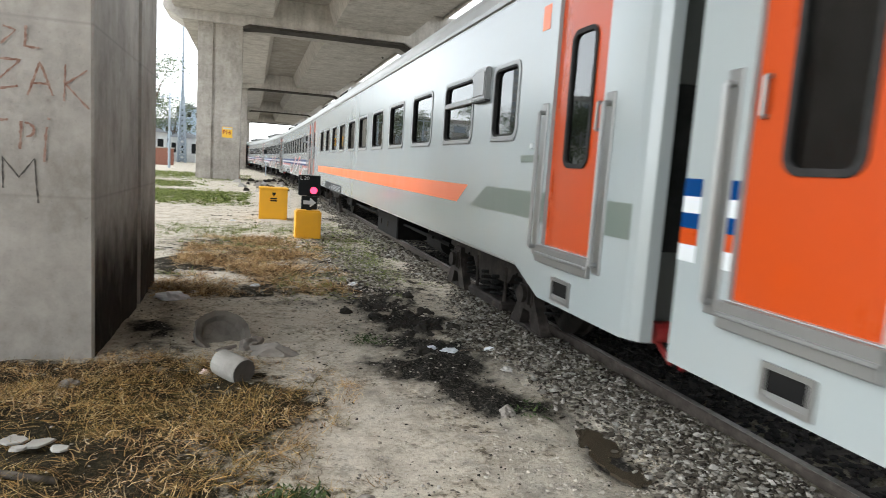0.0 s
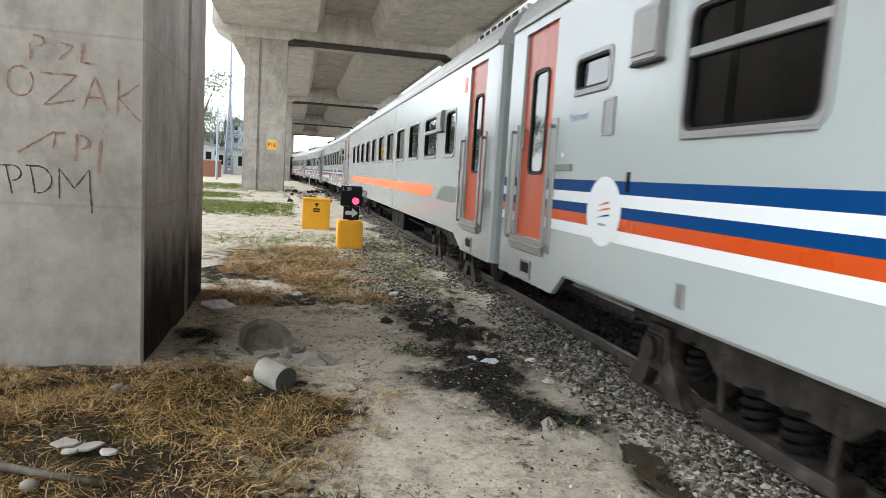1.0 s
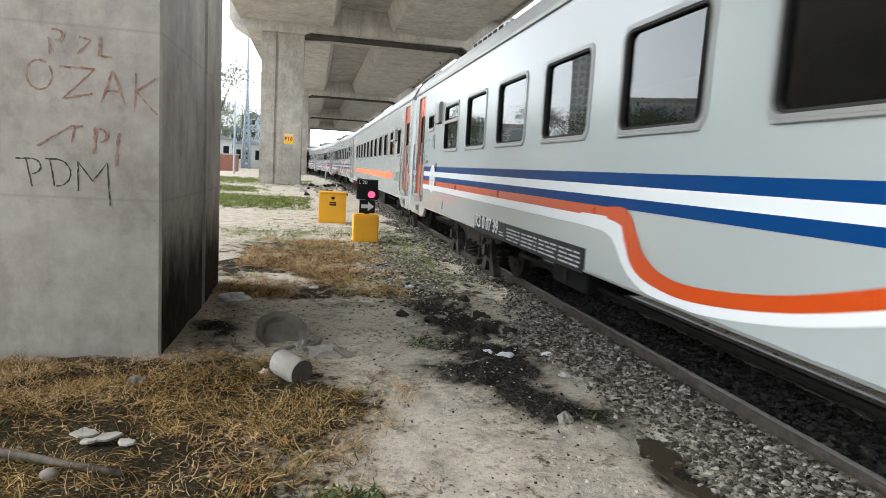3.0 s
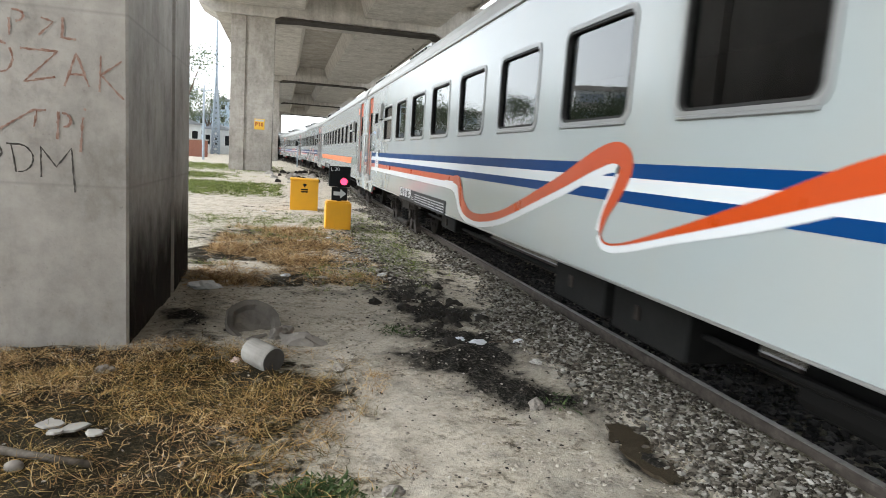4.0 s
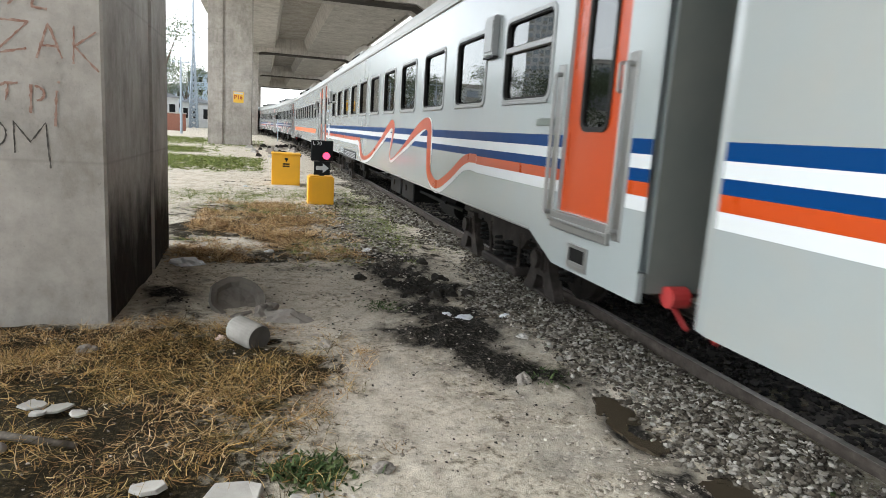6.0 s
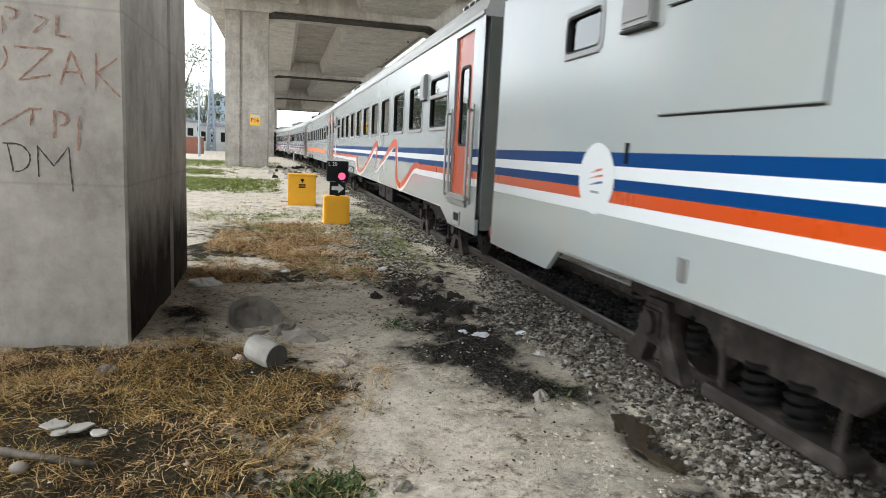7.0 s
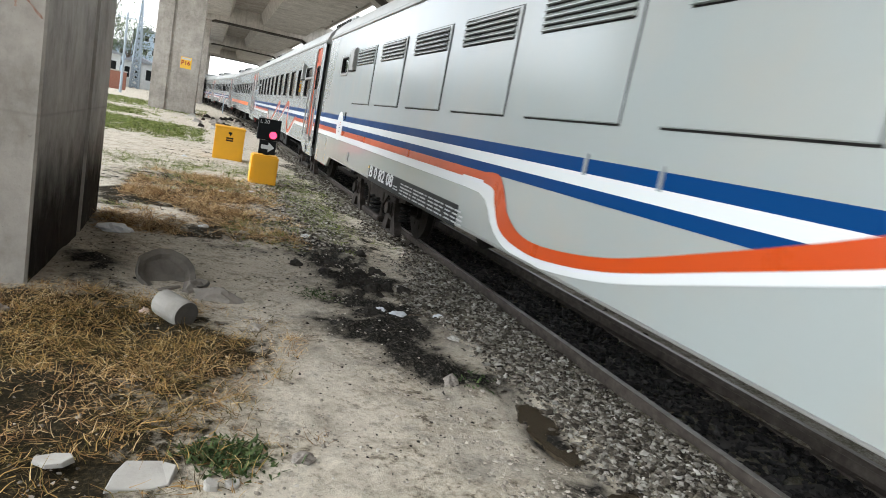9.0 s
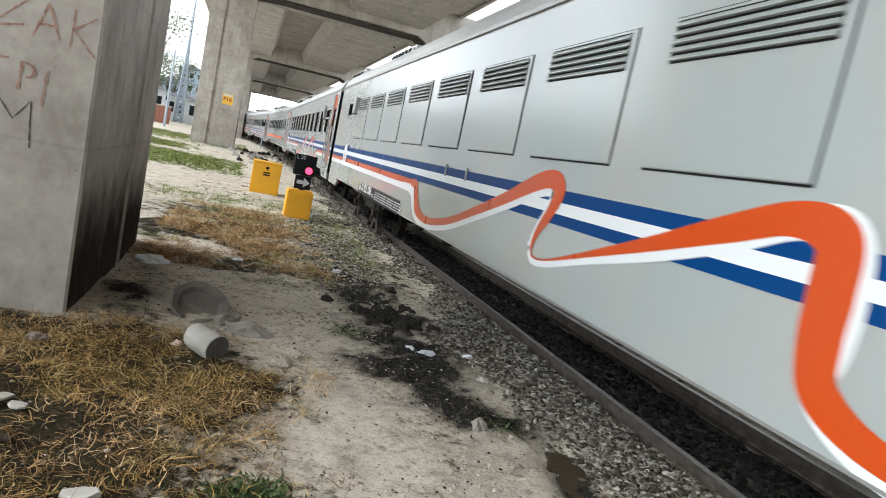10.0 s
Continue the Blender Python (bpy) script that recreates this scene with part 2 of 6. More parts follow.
# Leaf greens are paled towards grey to paint in the distance haze.
LEAF = varied("hazed_tree_leaf", [(0.05, (0.05, 0.07, 0.04)), (0.6, (0.13, 0.16, 0.10)), (1.0, (0.22, 0.25, 0.17))], 6, 0.7, True, 0.05)
WEED = varied("weed_leaf", [(0.05, (0.02, 0.035, 0.012)), (0.6, (0.05, 0.08, 0.028)), (1.0, (0.11, 0.14, 0.055))], 6, 0.7, True, 0.05)
BARK = varied("bark", [(0.3, (0.06, 0.045, 0.032)), (0.8, (0.17, 0.135, 0.10))], 9, 0.9, False)
WOODG = varied("weathered_wood", [(0.3, (0.05, 0.042, 0.034)), (0.55, (0.13, 0.112, 0.092)), (0.8, (0.25, 0.22, 0.185))], 14, 0.85, False)
YELLOW = paint("yellow_paint", (0.80, 0.40, 0.012), 0.5, dirt=(0.25, 0.16, 0.06), amount=0.7)
SIGNY = paint("sign_yellow", (0.85, 0.50, 0.04), 0.5, amount=0.2)
PRINT = paint("worn_white_print", (0.36, 0.37, 0.38), 0.5, amount=0.3, spec=0.2)
PLASTIC = varied("white_plastic", [(0.3, (0.62, 0.66, 0.70)), (0.8, (0.86, 0.87, 0.88))], 10, 0.35, False)
BRICK = varied("brick_red", [(0.3, (0.20, 0.085, 0.06)), (0.8, (0.38, 0.19, 0.14))], 7, 0.9, False)
# Walls, roofs and mast: colours lifted and washed out to carry distance haze.
WALLP = varied("house_plaster", [(0.3, (0.55, 0.57, 0.57)), (0.8, (0.74, 0.75, 0.75))], 1.5, 0.9, False)
WALLB = varied("blue_plaster", [(0.3, (0.30, 0.38, 0.46)), (0.8, (0.42, 0.50, 0.58))], 1.5, 0.9, False)
ROOFT = varied("hazed_roof_sheet", [(0.3, (0.20, 0.215, 0.23)), (0.8, (0.36, 0.37, 0.385))], 3, 0.7, False)
MAST = varied("hazed_grey_mast", [(0.3, (0.30, 0.35, 0.40)), (0.8, (0.42, 0.47, 0.52))], 3, 0.6, False)
SCRAWL_RED = varied("red_chalk", [(0.35, (0.23, 0.115, 0.085)), (0.65, (0.38, 0.27, 0.22))], 22, 0.95, False)
SCRAWL_DARK = varied("charcoal", [(0.3, (0.05, 0.045, 0.04)), (0.7, (0.12, 0.11, 0.10))], 30, 0.95, False)


def build_red_lamp(nt, b):
    b.inputs["Base Color"].default_value = (0.6, 0.02, 0.05, 1)
    b.inputs["Emission Color"].default_value = (1.0, 0.04, 0.10, 1)
    b.inputs["Emission Strength"].default_value = 1.1


def build_water(nt, b):
    b.inputs["Base Color"].default_value = (0.055, 0.044, 0.030, 1)
    b.inputs["Roughness"].default_value = 0.06
    bump(nt, b, noise_tex(nt, 14, 3), 0.05, 0.01)


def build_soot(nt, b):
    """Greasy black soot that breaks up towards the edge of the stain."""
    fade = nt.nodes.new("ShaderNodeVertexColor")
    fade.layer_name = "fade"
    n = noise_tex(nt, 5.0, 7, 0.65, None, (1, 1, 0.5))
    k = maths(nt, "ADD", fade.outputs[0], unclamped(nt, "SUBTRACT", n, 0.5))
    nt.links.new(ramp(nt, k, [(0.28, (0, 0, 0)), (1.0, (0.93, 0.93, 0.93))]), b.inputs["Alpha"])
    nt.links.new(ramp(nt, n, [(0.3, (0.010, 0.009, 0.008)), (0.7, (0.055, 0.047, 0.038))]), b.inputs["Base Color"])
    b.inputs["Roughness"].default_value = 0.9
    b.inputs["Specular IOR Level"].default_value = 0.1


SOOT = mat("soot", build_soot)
RED_LAMP = mat("red_lamp", build_red_lamp)
WATER = mat("muddy_water", build_water)


# ---- mesh helpers ----
def link(name, bm, material, parent=None, label="", smooth=False):
    me = bpy.data.meshes.new(name)
    bm.normal_update()
    if smooth:
        for f in bm.faces:
            f.smooth = True
    bm.to_mesh(me)
    bm.free()
    for m in material if isinstance(material, (list, tuple)) else [material]:
        me.materials.append(m)
    ob = new(name, me)
    if parent:
        ob.parent = parent
    if label:
        tagged(ob, label)
    return ob


def part(name, bm, material, parent, label="", smooth=False):
    return link(name, bm, material, parent, label, smooth)


def same_mesh(name, other, parent, m):
    ob = new(name, other.data)
    ob.parent = parent
    ob.matrix_basis = m
    return ob


def thing(name, label, category, group="", kind="", m=None):
    ob = new(name)
    ob.empty_display_size = 0.1
    if m is not None:
        ob.matrix_world = m
    return tagged(ob, label, category, group, kind)


def box(bm, x0, x1, y0, y1, z0, z1, bevel=0.0, seg=1):
    r = bmesh.ops.create_cube(bm, size=1.0)
    vs = r["verts"]
    for v in vs:
        v.co = Vector((x0 + (v.co.x + 0.5) * (x1 - x0), y0 + (v.co.y + 0.5) * (y1 - y0), z0 + (v.co.z + 0.5) * (z1 - z0)))
    if bevel:
        es = {e for v in vs for e in v.link_edges}
        bmesh.ops.bevel(bm, geom=list(es), offset=bevel, segments=seg, affect="EDGES", clamp_overlap=True)
    return vs


def tube(bm, pts, r, sides=6):
    """A bent round bar through the points, in one piece."""
    pts = [Vector(p) for p in pts]
    rows, ref = [], Vector((0.31, 0.17, 0.93))
    for i, c in enumerate(pts):
        d = (pts[min(i + 1, len(pts) - 1)] - pts[max(i - 1, 0)]).normalized()
        u = d.cross(ref).normalized()
        w = d.cross(u)
        rows.append([bm.verts.new(c + (u * math.cos(2 * math.pi * k / sides) + w * math.sin(2 * math.pi * k / sides)) * r) for k in range(sides)])
    for a, b in zip(rows, rows[1:]):
        for k in range(sides):
            bm.faces.new((a[k], a[(k + 1) % sides], b[(k + 1) % sides], b[k]))
    bm.faces.new(rows[0])
    bm.faces.new(rows[-1][::-1])
    bmesh.ops.recalc_face_normals(bm, faces=bm.faces)


def boxed(*dims, bevel=0.0, seg=1):
    bm = bmesh.new()
    box(bm, *dims, bevel=bevel, seg=seg)
    return bm


def rod(bm, a, b, r, sides=8, r2=None):
    a, b = Vector(a), Vector(b)
    d = b - a
    m = Matrix.Translation((a + b) / 2) @ d.to_track_quat("Z", "Y").to_matrix().to_4x4()
    return bmesh.ops.create_cone(bm, cap_ends=True, segments=sides, radius1=r, radius2=r if r2 is None else r2, depth=d.length, matrix=m)["verts"]


def prism(bm, outline, axis, lo, hi):
    """Extrude a closed 2D outline along x ('x': outline in y,z), y ('y': x,z) or z ('z': x,y)."""
    def at(p, h):
        return {"x": (h, p[0], p[1]), "y": (p[0], h, p[1]), "z": (p[0], p[1], h)}[axis]
    a = [bm.verts.new(at(p, lo)) for p in outline]
    b = [bm.verts.new(at(p, hi)) for p in outline]
    n = len(outline)
    for i in range(n):
        bm.faces.new((a[i], a[(i + 1) % n], b[(i + 1) % n], b[i]))
    bm.faces.new(a[::-1])
    bm.faces.new(b)
    bmesh.ops.recalc_face_normals(bm, faces=bm.faces)


def round_rect(y0, y1, z0, z1, r, n=5):
    pts = []
    for cy, cz, a0 in ((y1 - r, z1 - r, 0), (y0 + r, z1 - r, 90), (y0 + r, z0 + r, 180), (y1 - r, z0 + r, 270)):
        pts += [(cy + r * math.cos(radians(a0 + 90 * i / n)), cz + r * math.sin(radians(a0 + 90 * i / n))) for i in range(n + 1)]
    return pts


def ring(bm, outer, inner, x0, x1):
    """A frame between two outlines of equal length, in the y-z plane, from x0 to x1."""
    rows = [[bm.verts.new((x, *p)) for p in o] for o, x in ((outer, x1), (outer, x0), (inner, x0), (inner, x1))]
    n = len(outer)
    for a, b in zip(rows, rows[1:] + rows[:1]):
        for i in range(n):
            bm.faces.new((a[i], a[(i + 1) % n], b[(i + 1) % n], b[i]))
    bmesh.ops.recalc_face_normals(bm, faces=bm.faces)


def lettering(name, text, size, m, material, parent, depth=0.002, width=None, bold=0.0):
    cu = bpy.data.curves.new(name, "FONT")
    cu.body, cu.size, cu.extrude, cu.offset = text, size, depth, bold
    cu.align_x, cu.align_y = "LEFT", "BOTTOM"
    tmp = new(name + "_tmp", cu)
    bpy.context.view_layer.update()
    me = bpy.data.meshes.new_from_object(tmp.evaluated_get(bpy.context.evaluated_depsgraph_get()))
    bpy.data.objects.remove(tmp)
    me.name = name
    wide = max(v.co.x for v in me.vertices) - min(v.co.x for v in me.vertices)
    me.transform(m @ Matrix.Diagonal((width / wide if width else 1, 1, 1, 1)))
    me.materials.clear()
    me.materials.append(material)
    ob = new(name, me)
    ob.parent = parent
    return ob


# ---- ground, one graded sheet to the horizon ----
TRACK_X = 3.585          # centre line of the track
BEND_Y, BEND_R = 30.0, 650.0          # where the track begins to bend to the left, and its radius


def track_at(s):
    """Place on the centre line and heading, at the running length s."""
    a = max(0.0, s - BEND_Y) / BEND_R
    return TRACK_X - BEND_R * (1 - math.cos(a)), min(s, BEND_Y) + BEND_R * math.sin(a), math.degrees(a)


def bend(y):
    """Sideways shift of the track at y, for arrays too."""
    return -np.maximum(0.0, np.minimum(y, 400) - BEND_Y) ** 2 / (2 * BEND_R)
RAIL_TOP = 0.13


def blob(x, y, cx, cy, rx, ry, p=2.0):
    return np.exp(-(np.abs((x - cx) / rx) ** p + np.abs((y - cy) / ry) ** p))


def lumps(x, y, s, seed):
    """Cheap smooth noise by summed sines."""
    r = np.random.RandomState(seed)
    z = 0 * x
    for k in range(14):
        a, f, p = r.uniform(0, 6.28), s * r.uniform(0.6, 2.4), r.uniform(0, 6.28)
        z = z + np.sin((x * math.cos(a) + y * math.sin(a)) * f + p + 0.7 * np.sin((x * math.sin(a) - y * math.cos(a)) * f * 0.7 + p * 2)) / 14 ** 0.5
    return z


def zones(x, y):
    n = lumps(x, y, 2.2, 3)
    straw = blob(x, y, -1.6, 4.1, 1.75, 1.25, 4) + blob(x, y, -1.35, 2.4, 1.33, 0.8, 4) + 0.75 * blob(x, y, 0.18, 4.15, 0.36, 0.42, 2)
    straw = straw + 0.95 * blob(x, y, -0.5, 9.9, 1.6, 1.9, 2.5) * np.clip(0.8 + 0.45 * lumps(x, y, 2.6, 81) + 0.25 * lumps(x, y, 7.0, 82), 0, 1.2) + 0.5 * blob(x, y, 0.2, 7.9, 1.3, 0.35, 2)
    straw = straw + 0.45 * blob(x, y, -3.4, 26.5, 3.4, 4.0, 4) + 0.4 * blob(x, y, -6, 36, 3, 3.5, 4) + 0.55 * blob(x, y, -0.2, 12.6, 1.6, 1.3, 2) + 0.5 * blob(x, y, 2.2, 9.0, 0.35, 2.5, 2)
    ash = 0.95 * blob(x, y, 1.66, 6.45, 0.55, 0.8, 2) + 0.6 * blob(x, y, 1.52, 7.6, 0.5, 0.8, 2) + 1.15 * blob(x, y, 1.66, 4.65, 0.42, 0.75, 2) + 0.75 * blob(x, y, 1.80, 3.85, 0.40, 0.20, 2) + 0.4 * blob(x, y, 1.05, 4.75, 0.5, 0.7, 2) + 0.6 * blob(x, y, 1.6, 5.5, 0.6, 0.45, 2)
    ash = ash + 0.8 * blob(x, y, -0.80, 6.1, 0.30, 1.0, 2) + 0.12 * blob(x, y, 0.3, 6.3, 1.0, 0.35, 2) + 0.9 * blob(x, y, 2.12, 3.1, 0.12, 0.55, 2) + 0.7 * blob(x, y, 2.0, 2.3, 0.25, 0.35, 2)
    ash = ash + 0.35 * blob(x, y, 0.6, 7.3, 1.2, 0.2, 2) + 0.5 * blob(x, y, 2.3, 5.6, 0.3, 0.7, 2) + 0.5 * blob(x, y, 0.6, 44, 3.5, 3, 2) + 0.28 * blob(x, y, 1.65, 3.0, 0.55, 0.8, 2) + 0.75 * blob(x, y, 1.5, 9.0, 0.6, 1.6, 2)
    grav = np.clip((x - bend(y) - 2.42 + 0.12 * n + 0.34 * np.exp(-((y - 5.3) / 1.1) ** 2)) / 0.25, 0, 1) * (x < 12) + blob(x, y, 1.45, 9.9, 0.6, 2.0, 3) + 0.6 * blob(x, y, 1.75, 14, 0.7, 3.0, 2)
    grav = grav - 1.3 * blob(x, y, 2.42, 7.9, 0.30, 0.95, 2)
    ash = ash * np.clip(0.78 + 0.30 * lumps(x, y, 6.0, 51) + 0.16 * lumps(x, y, 17.0, 52), 0.1, 1.25)
    return np.clip(straw, 0, 1), np.clip(ash, 0, 1), np.clip(grav, 0, 1)


def ground_z(x, y):
    straw, ash, grav = zones(x, y)
    near = np.exp(-((y - 5) / 14.0) ** 2) * np.exp(-(x / 9.0) ** 2)
    z = 0.018 * lumps(x, y, 1.1, 1) * near + 0.007 * lumps(x, y, 6.0, 2) * near + 0.004 * lumps(x, y, 19.0, 6) * near + 0.0025 * np.abs(lumps(x, y, 45.0, 7)) * near
    z = z + ash * (0.025 + 0.018 * lumps(x, y, 11.0, 4) + 0.010 * lumps(x, y, 28.0, 9)) * near - 0.04 * blob(x, y, 2.13, 3.15, 0.17, 0.45, 4) - 0.04 * blob(x, y, 2.18, 2.3, 0.24, 0.34, 4)
    z = z + 0.03 * blob(x, y, 0.9, 4.55, 0.8, 0.75, 4) / (1 + np.exp(-(x - 0.46 - 0.05 * lumps(x, y, 9.0, 44)) / 0.012))
    z = z + straw * (0.03 + 0.02 * lumps(x, y, 5.0, 14)) * near - 0.05 * (np.abs(x - bend(y) - TRACK_X) < 0.5)
    z = z + 0.04 * np.clip((x - bend(y) - 2.4) / 0.45, 0, 1) * (x - bend(y) < 3.06)
    return z


def graded(lo, a, b, hi, fine, grow):
    mid = list(np.arange(a, b, fine))
    up, s = [mid[-1]], fine
    while up[-1] < hi:
        s *= grow
        up.append(up[-1] + s)
    down, s = [mid[0]], fine
    while down[-1] > lo:
        s *= grow
        down.append(down[-1] - s)
    return np.array(down[:0:-1] + mid + up[1:])


def build_ground():
    xs, ys = graded(-900, -3.0, 4.6, 900, 0.04, 1.16), graded(-300, 1.2, 12.5, 1500, 0.04, 1.1)
    gx, gy = np.meshgrid(xs, ys)
    gz = ground_z(gx, gy)
    w, h = len(xs), len(ys)
    co = np.stack([gx, gy, gz], -1).reshape(-1, 3)
    i = (np.arange(h - 1)[:, None] * w + np.arange(w - 1)[None]).ravel()
    faces = np.stack([i, i + 1, i + w + 1, i + w], -1)
    me = bpy.data.meshes.new("ground")
    me.from_pydata(co.tolist(), [], faces.tolist())
    zn = me.color_attributes.new("zone", "FLOAT_COLOR", "POINT")
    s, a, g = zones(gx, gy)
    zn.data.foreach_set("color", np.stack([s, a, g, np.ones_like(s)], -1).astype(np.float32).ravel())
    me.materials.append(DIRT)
    me.shade_smooth()
    return tagged(new("ground", me), "dry pale dirt ground with ash, straw and gravel patches", "ground", kind="structure")


build_ground()

# ---- viaduct ----
PIER_Y0, PIER_STEP, PIER_W, PIER_D = 5.23, 41.1, 2.8, 3.2
PIER_X0 = -1.10 - PIER_W          # left face of the columns
CAP_Z = 10.15


def deck_shift(y):
    """Sideways run of the viaduct, a slight skew against the track."""
    return 0.32 * max(0.0, min(1.0, (y - PIER_Y0) / PIER_STEP)) + 0.09 * max(0.0, min(1.0, (y - 46.3) / PIER_STEP))


def skewed(bm):
    for v in bm.verts:
        v.co.x += deck_shift(v.co.y)
    return bm


def column_outline(x0, y0, w, d, ch=0.018, g=0.10, gd=0.12):
    """Rectangle with eased corners and one groove in each face, off the middle in front and beside the track."""
    q = [(x0, y0), (x0 + w, y0), (x0 + w, y0 + d), (x0, y0 + d)]
    c = []
    for k in range(4):
        a, b = Vector(q[k]), Vector(q[(k + 1) % 4])
        n = (b - a).length
        t = (b - a) / n
        inward = Vector((-t.y, t.x))
        m = n * (0.37, 0.63, 0.5, 0.5)[k]
        for along, deep in ((ch, 0), (m - g, 0), (m - g * 0.8, gd), (m + g * 0.8, gd), (m + g, 0), (n - ch, 0)):
            c.append(tuple(a + t * along + inward * deep))
    return c


def build_pier(k):
    y0 = PIER_Y0 + PIER_STEP * k
    dx = deck_shift(y0)
    p = thing("pier", "tall weathered concrete viaduct pier with grooved columns", "viaduct pier", "viaduct piers", "structure")
    # the far pier over the bend stands wide, clear of the track
    for x0 in (PIER_X0 if k != 3 else PIER_X0 - 5.6, 10.9):
        bm = bmesh.new()
        prism(bm, column_outline(x0 + dx, y0, PIER_W, PIER_D), "z", -0.4, CAP_Z + 0.25)
        part("column", bm, CONC, p)
    bm = bmesh.new()
    prism(bm, [(x + dx, z) for x, z in ((-6.0, 10.85), (-6.0, 12.5), (13.9, 12.5), (13.9, 9.6), (11.2, 9.75), (9.9, 10.42), (-0.7, 10.42), (-1.1, 10.25), (-4.9, 10.25))], "y", y0 - 0.3, y0 + PIER_D + 0.3)
    part("cross_beam", bm, CONC_DECK, p)
    # Dark piece below the beam: the shade of its underside put into colour.
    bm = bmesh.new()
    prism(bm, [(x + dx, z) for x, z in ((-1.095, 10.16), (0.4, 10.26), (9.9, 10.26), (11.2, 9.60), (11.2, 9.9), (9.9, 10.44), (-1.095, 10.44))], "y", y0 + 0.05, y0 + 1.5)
    part("beam_soffit", bm, CONC_DARK, p, "underside of the cross beam, its shade in the dark colour")
    return p


def build_span(k):
    """Two box girders with a slab between them, from pier k to pier k + 1."""
    y0, y1 = PIER_Y0 + PIER_STEP * k + PIER_D + 0.32, PIER_Y0 + PIER_STEP * (k + 1) - 0.32
    s = thing("viaduct_span", "grey concrete viaduct deck on two wide girders", "viaduct deck", "viaduct spans", "structure")
    for x0, x1 in ((-5.3, 0.8), (4.9, 10.2)):
        bm = bmesh.new()
        prism(bm, [(x0, 10.9), (x1, 10.9), (x1 + 0.55, 12.5), (x0 - 0.55, 12.5)], "y", y0, y1)
        part("girder", skewed(bm), CONC_DECK, s)
        for i in range(1, 4):
            y = y0 + (y1 - y0) * i / 4
            part("joint", skewed(boxed(x0 + 0.02, x1 - 0.02, y - 0.006, y + 0.006, 10.89, 10.91)), CONC, s)
    part("gap_slab", skewed(boxed(0.55, 5.15, y0 - 0.02, y1 + 0.02, 12.2, 12.4)), CONC, s)
    return s


piers = [build_pier(k) for k in range(-1, 5)]
spans = [build_span(k) for k in range(-2, 4)]
DECK_YS = [-80, PIER_Y0, 46.33, 87.4, 173.5]


def long_piece(x0, x1, z0, z1):
    """A bar that follows the viaduct from end to end."""
    bm = bmesh.new()
    rows = [[bm.verts.new((x + deck_shift(y), y, z)) for x, z in ((x0, z0), (x1, z0), (x1, z1), (x0, z1))] for y in DECK_YS]
    for a, b in zip(rows, rows[1:]):
        for i in range(4):
            bm.faces.new((a[i], a[(i + 1) % 4], b[(i + 1) % 4], b[i]))
    bm.faces.new(rows[0])
    bm.faces.new(rows[-1][::-1])
    bmesh.ops.recalc_face_normals(bm, faces=bm.faces)
    return bm


deck = link("deck_slab", long_piece(-5.9, 12.6, 12.505, 12.85), CONC_DECK)
tagged(deck, "continuous grey concrete deck slab of the viaduct", "deck slab", kind="structure")
for nm, x0, x1 in (("parapet_west", -6.1, -5.9), ("parapet_east", 12.6, 12.8)):
    tagged(link(nm, long_piece(x0, x1, 12.3, 13.9), CONC_DECK), "plain concrete parapet along the viaduct edge", "parapet", kind="structure")

# drain pipe stubs under the deck edge
for i, y in enumerate((14.0, 24.5, 33.0, 58.0, 70.0)):
    p = thing("drain_pipe", "short dark drain pipe hanging under the deck edge", "drain pipe", "deck drains", m=pose(10.75, y, 11.35))
    bm = bmesh.new()
    rod(bm, (0, 0, 0.9), (0, 0, -0.05), 0.06)
    rod(bm, (0, 0, 0.0), (0.25, 0, -0.25), 0.06)
    part("pipe", bm, UNDER, p)


def scrawl(name, strokes, r, material, label, y=PIER_Y0 - 0.002):
    """Chalk strokes on the pier face: polylines in x, z."""
    bm = bmesh.new()
    rnd = random.Random(name)
    for k_st, st in enumerate(strokes):
        y -= 0.0006
        pts = []
        for (xa, za), (xb, zb) in zip(st, st[1:]):
            n = max(2, int(math.hypot(xb - xa, zb - za) / 0.02))
            pts += [(xa + (xb - xa) * i / n, za + (zb - za) * i / n) for i in range(n)]
        pts.append(st[-1])
        prev = None
        for i, (x, z) in enumerate(pts):
            j = min(i + 1, len(pts) - 1)
            k = max(i - 1, 0)
            d = Vector((pts[j][0] - pts[k][0], pts[j][1] - pts[k][1]))
            d = d.normalized() if d.length else Vector((1, 0))
            w = r * rnd.uniform(0.4, 1.25)
            x, z = x + rnd.uniform(-1, 1) * r * 0.25, z + rnd.uniform(-1, 1) * r * 0.25
            cur = [bm.verts.new((x - d.y * w, y, z + d.x * w)), bm.verts.new((x + d.y * w, y, z - d.x * w))]
            if prev:
                bm.faces.new((prev[0], prev[1], cur[1], cur[0]))
            prev = cur
    ob = link(name, bm, material)
    return tagged(ob, label, "graffiti")


def oval(cx, cz, rx, rz, a0=0, a1=360, n=14):
    return [(cx + rx * math.cos(radians(a0 + (a1 - a0) * i / n)), cz + rz * math.sin(radians(a0 + (a1 - a0) * i / n))) for i in range(n + 1)]


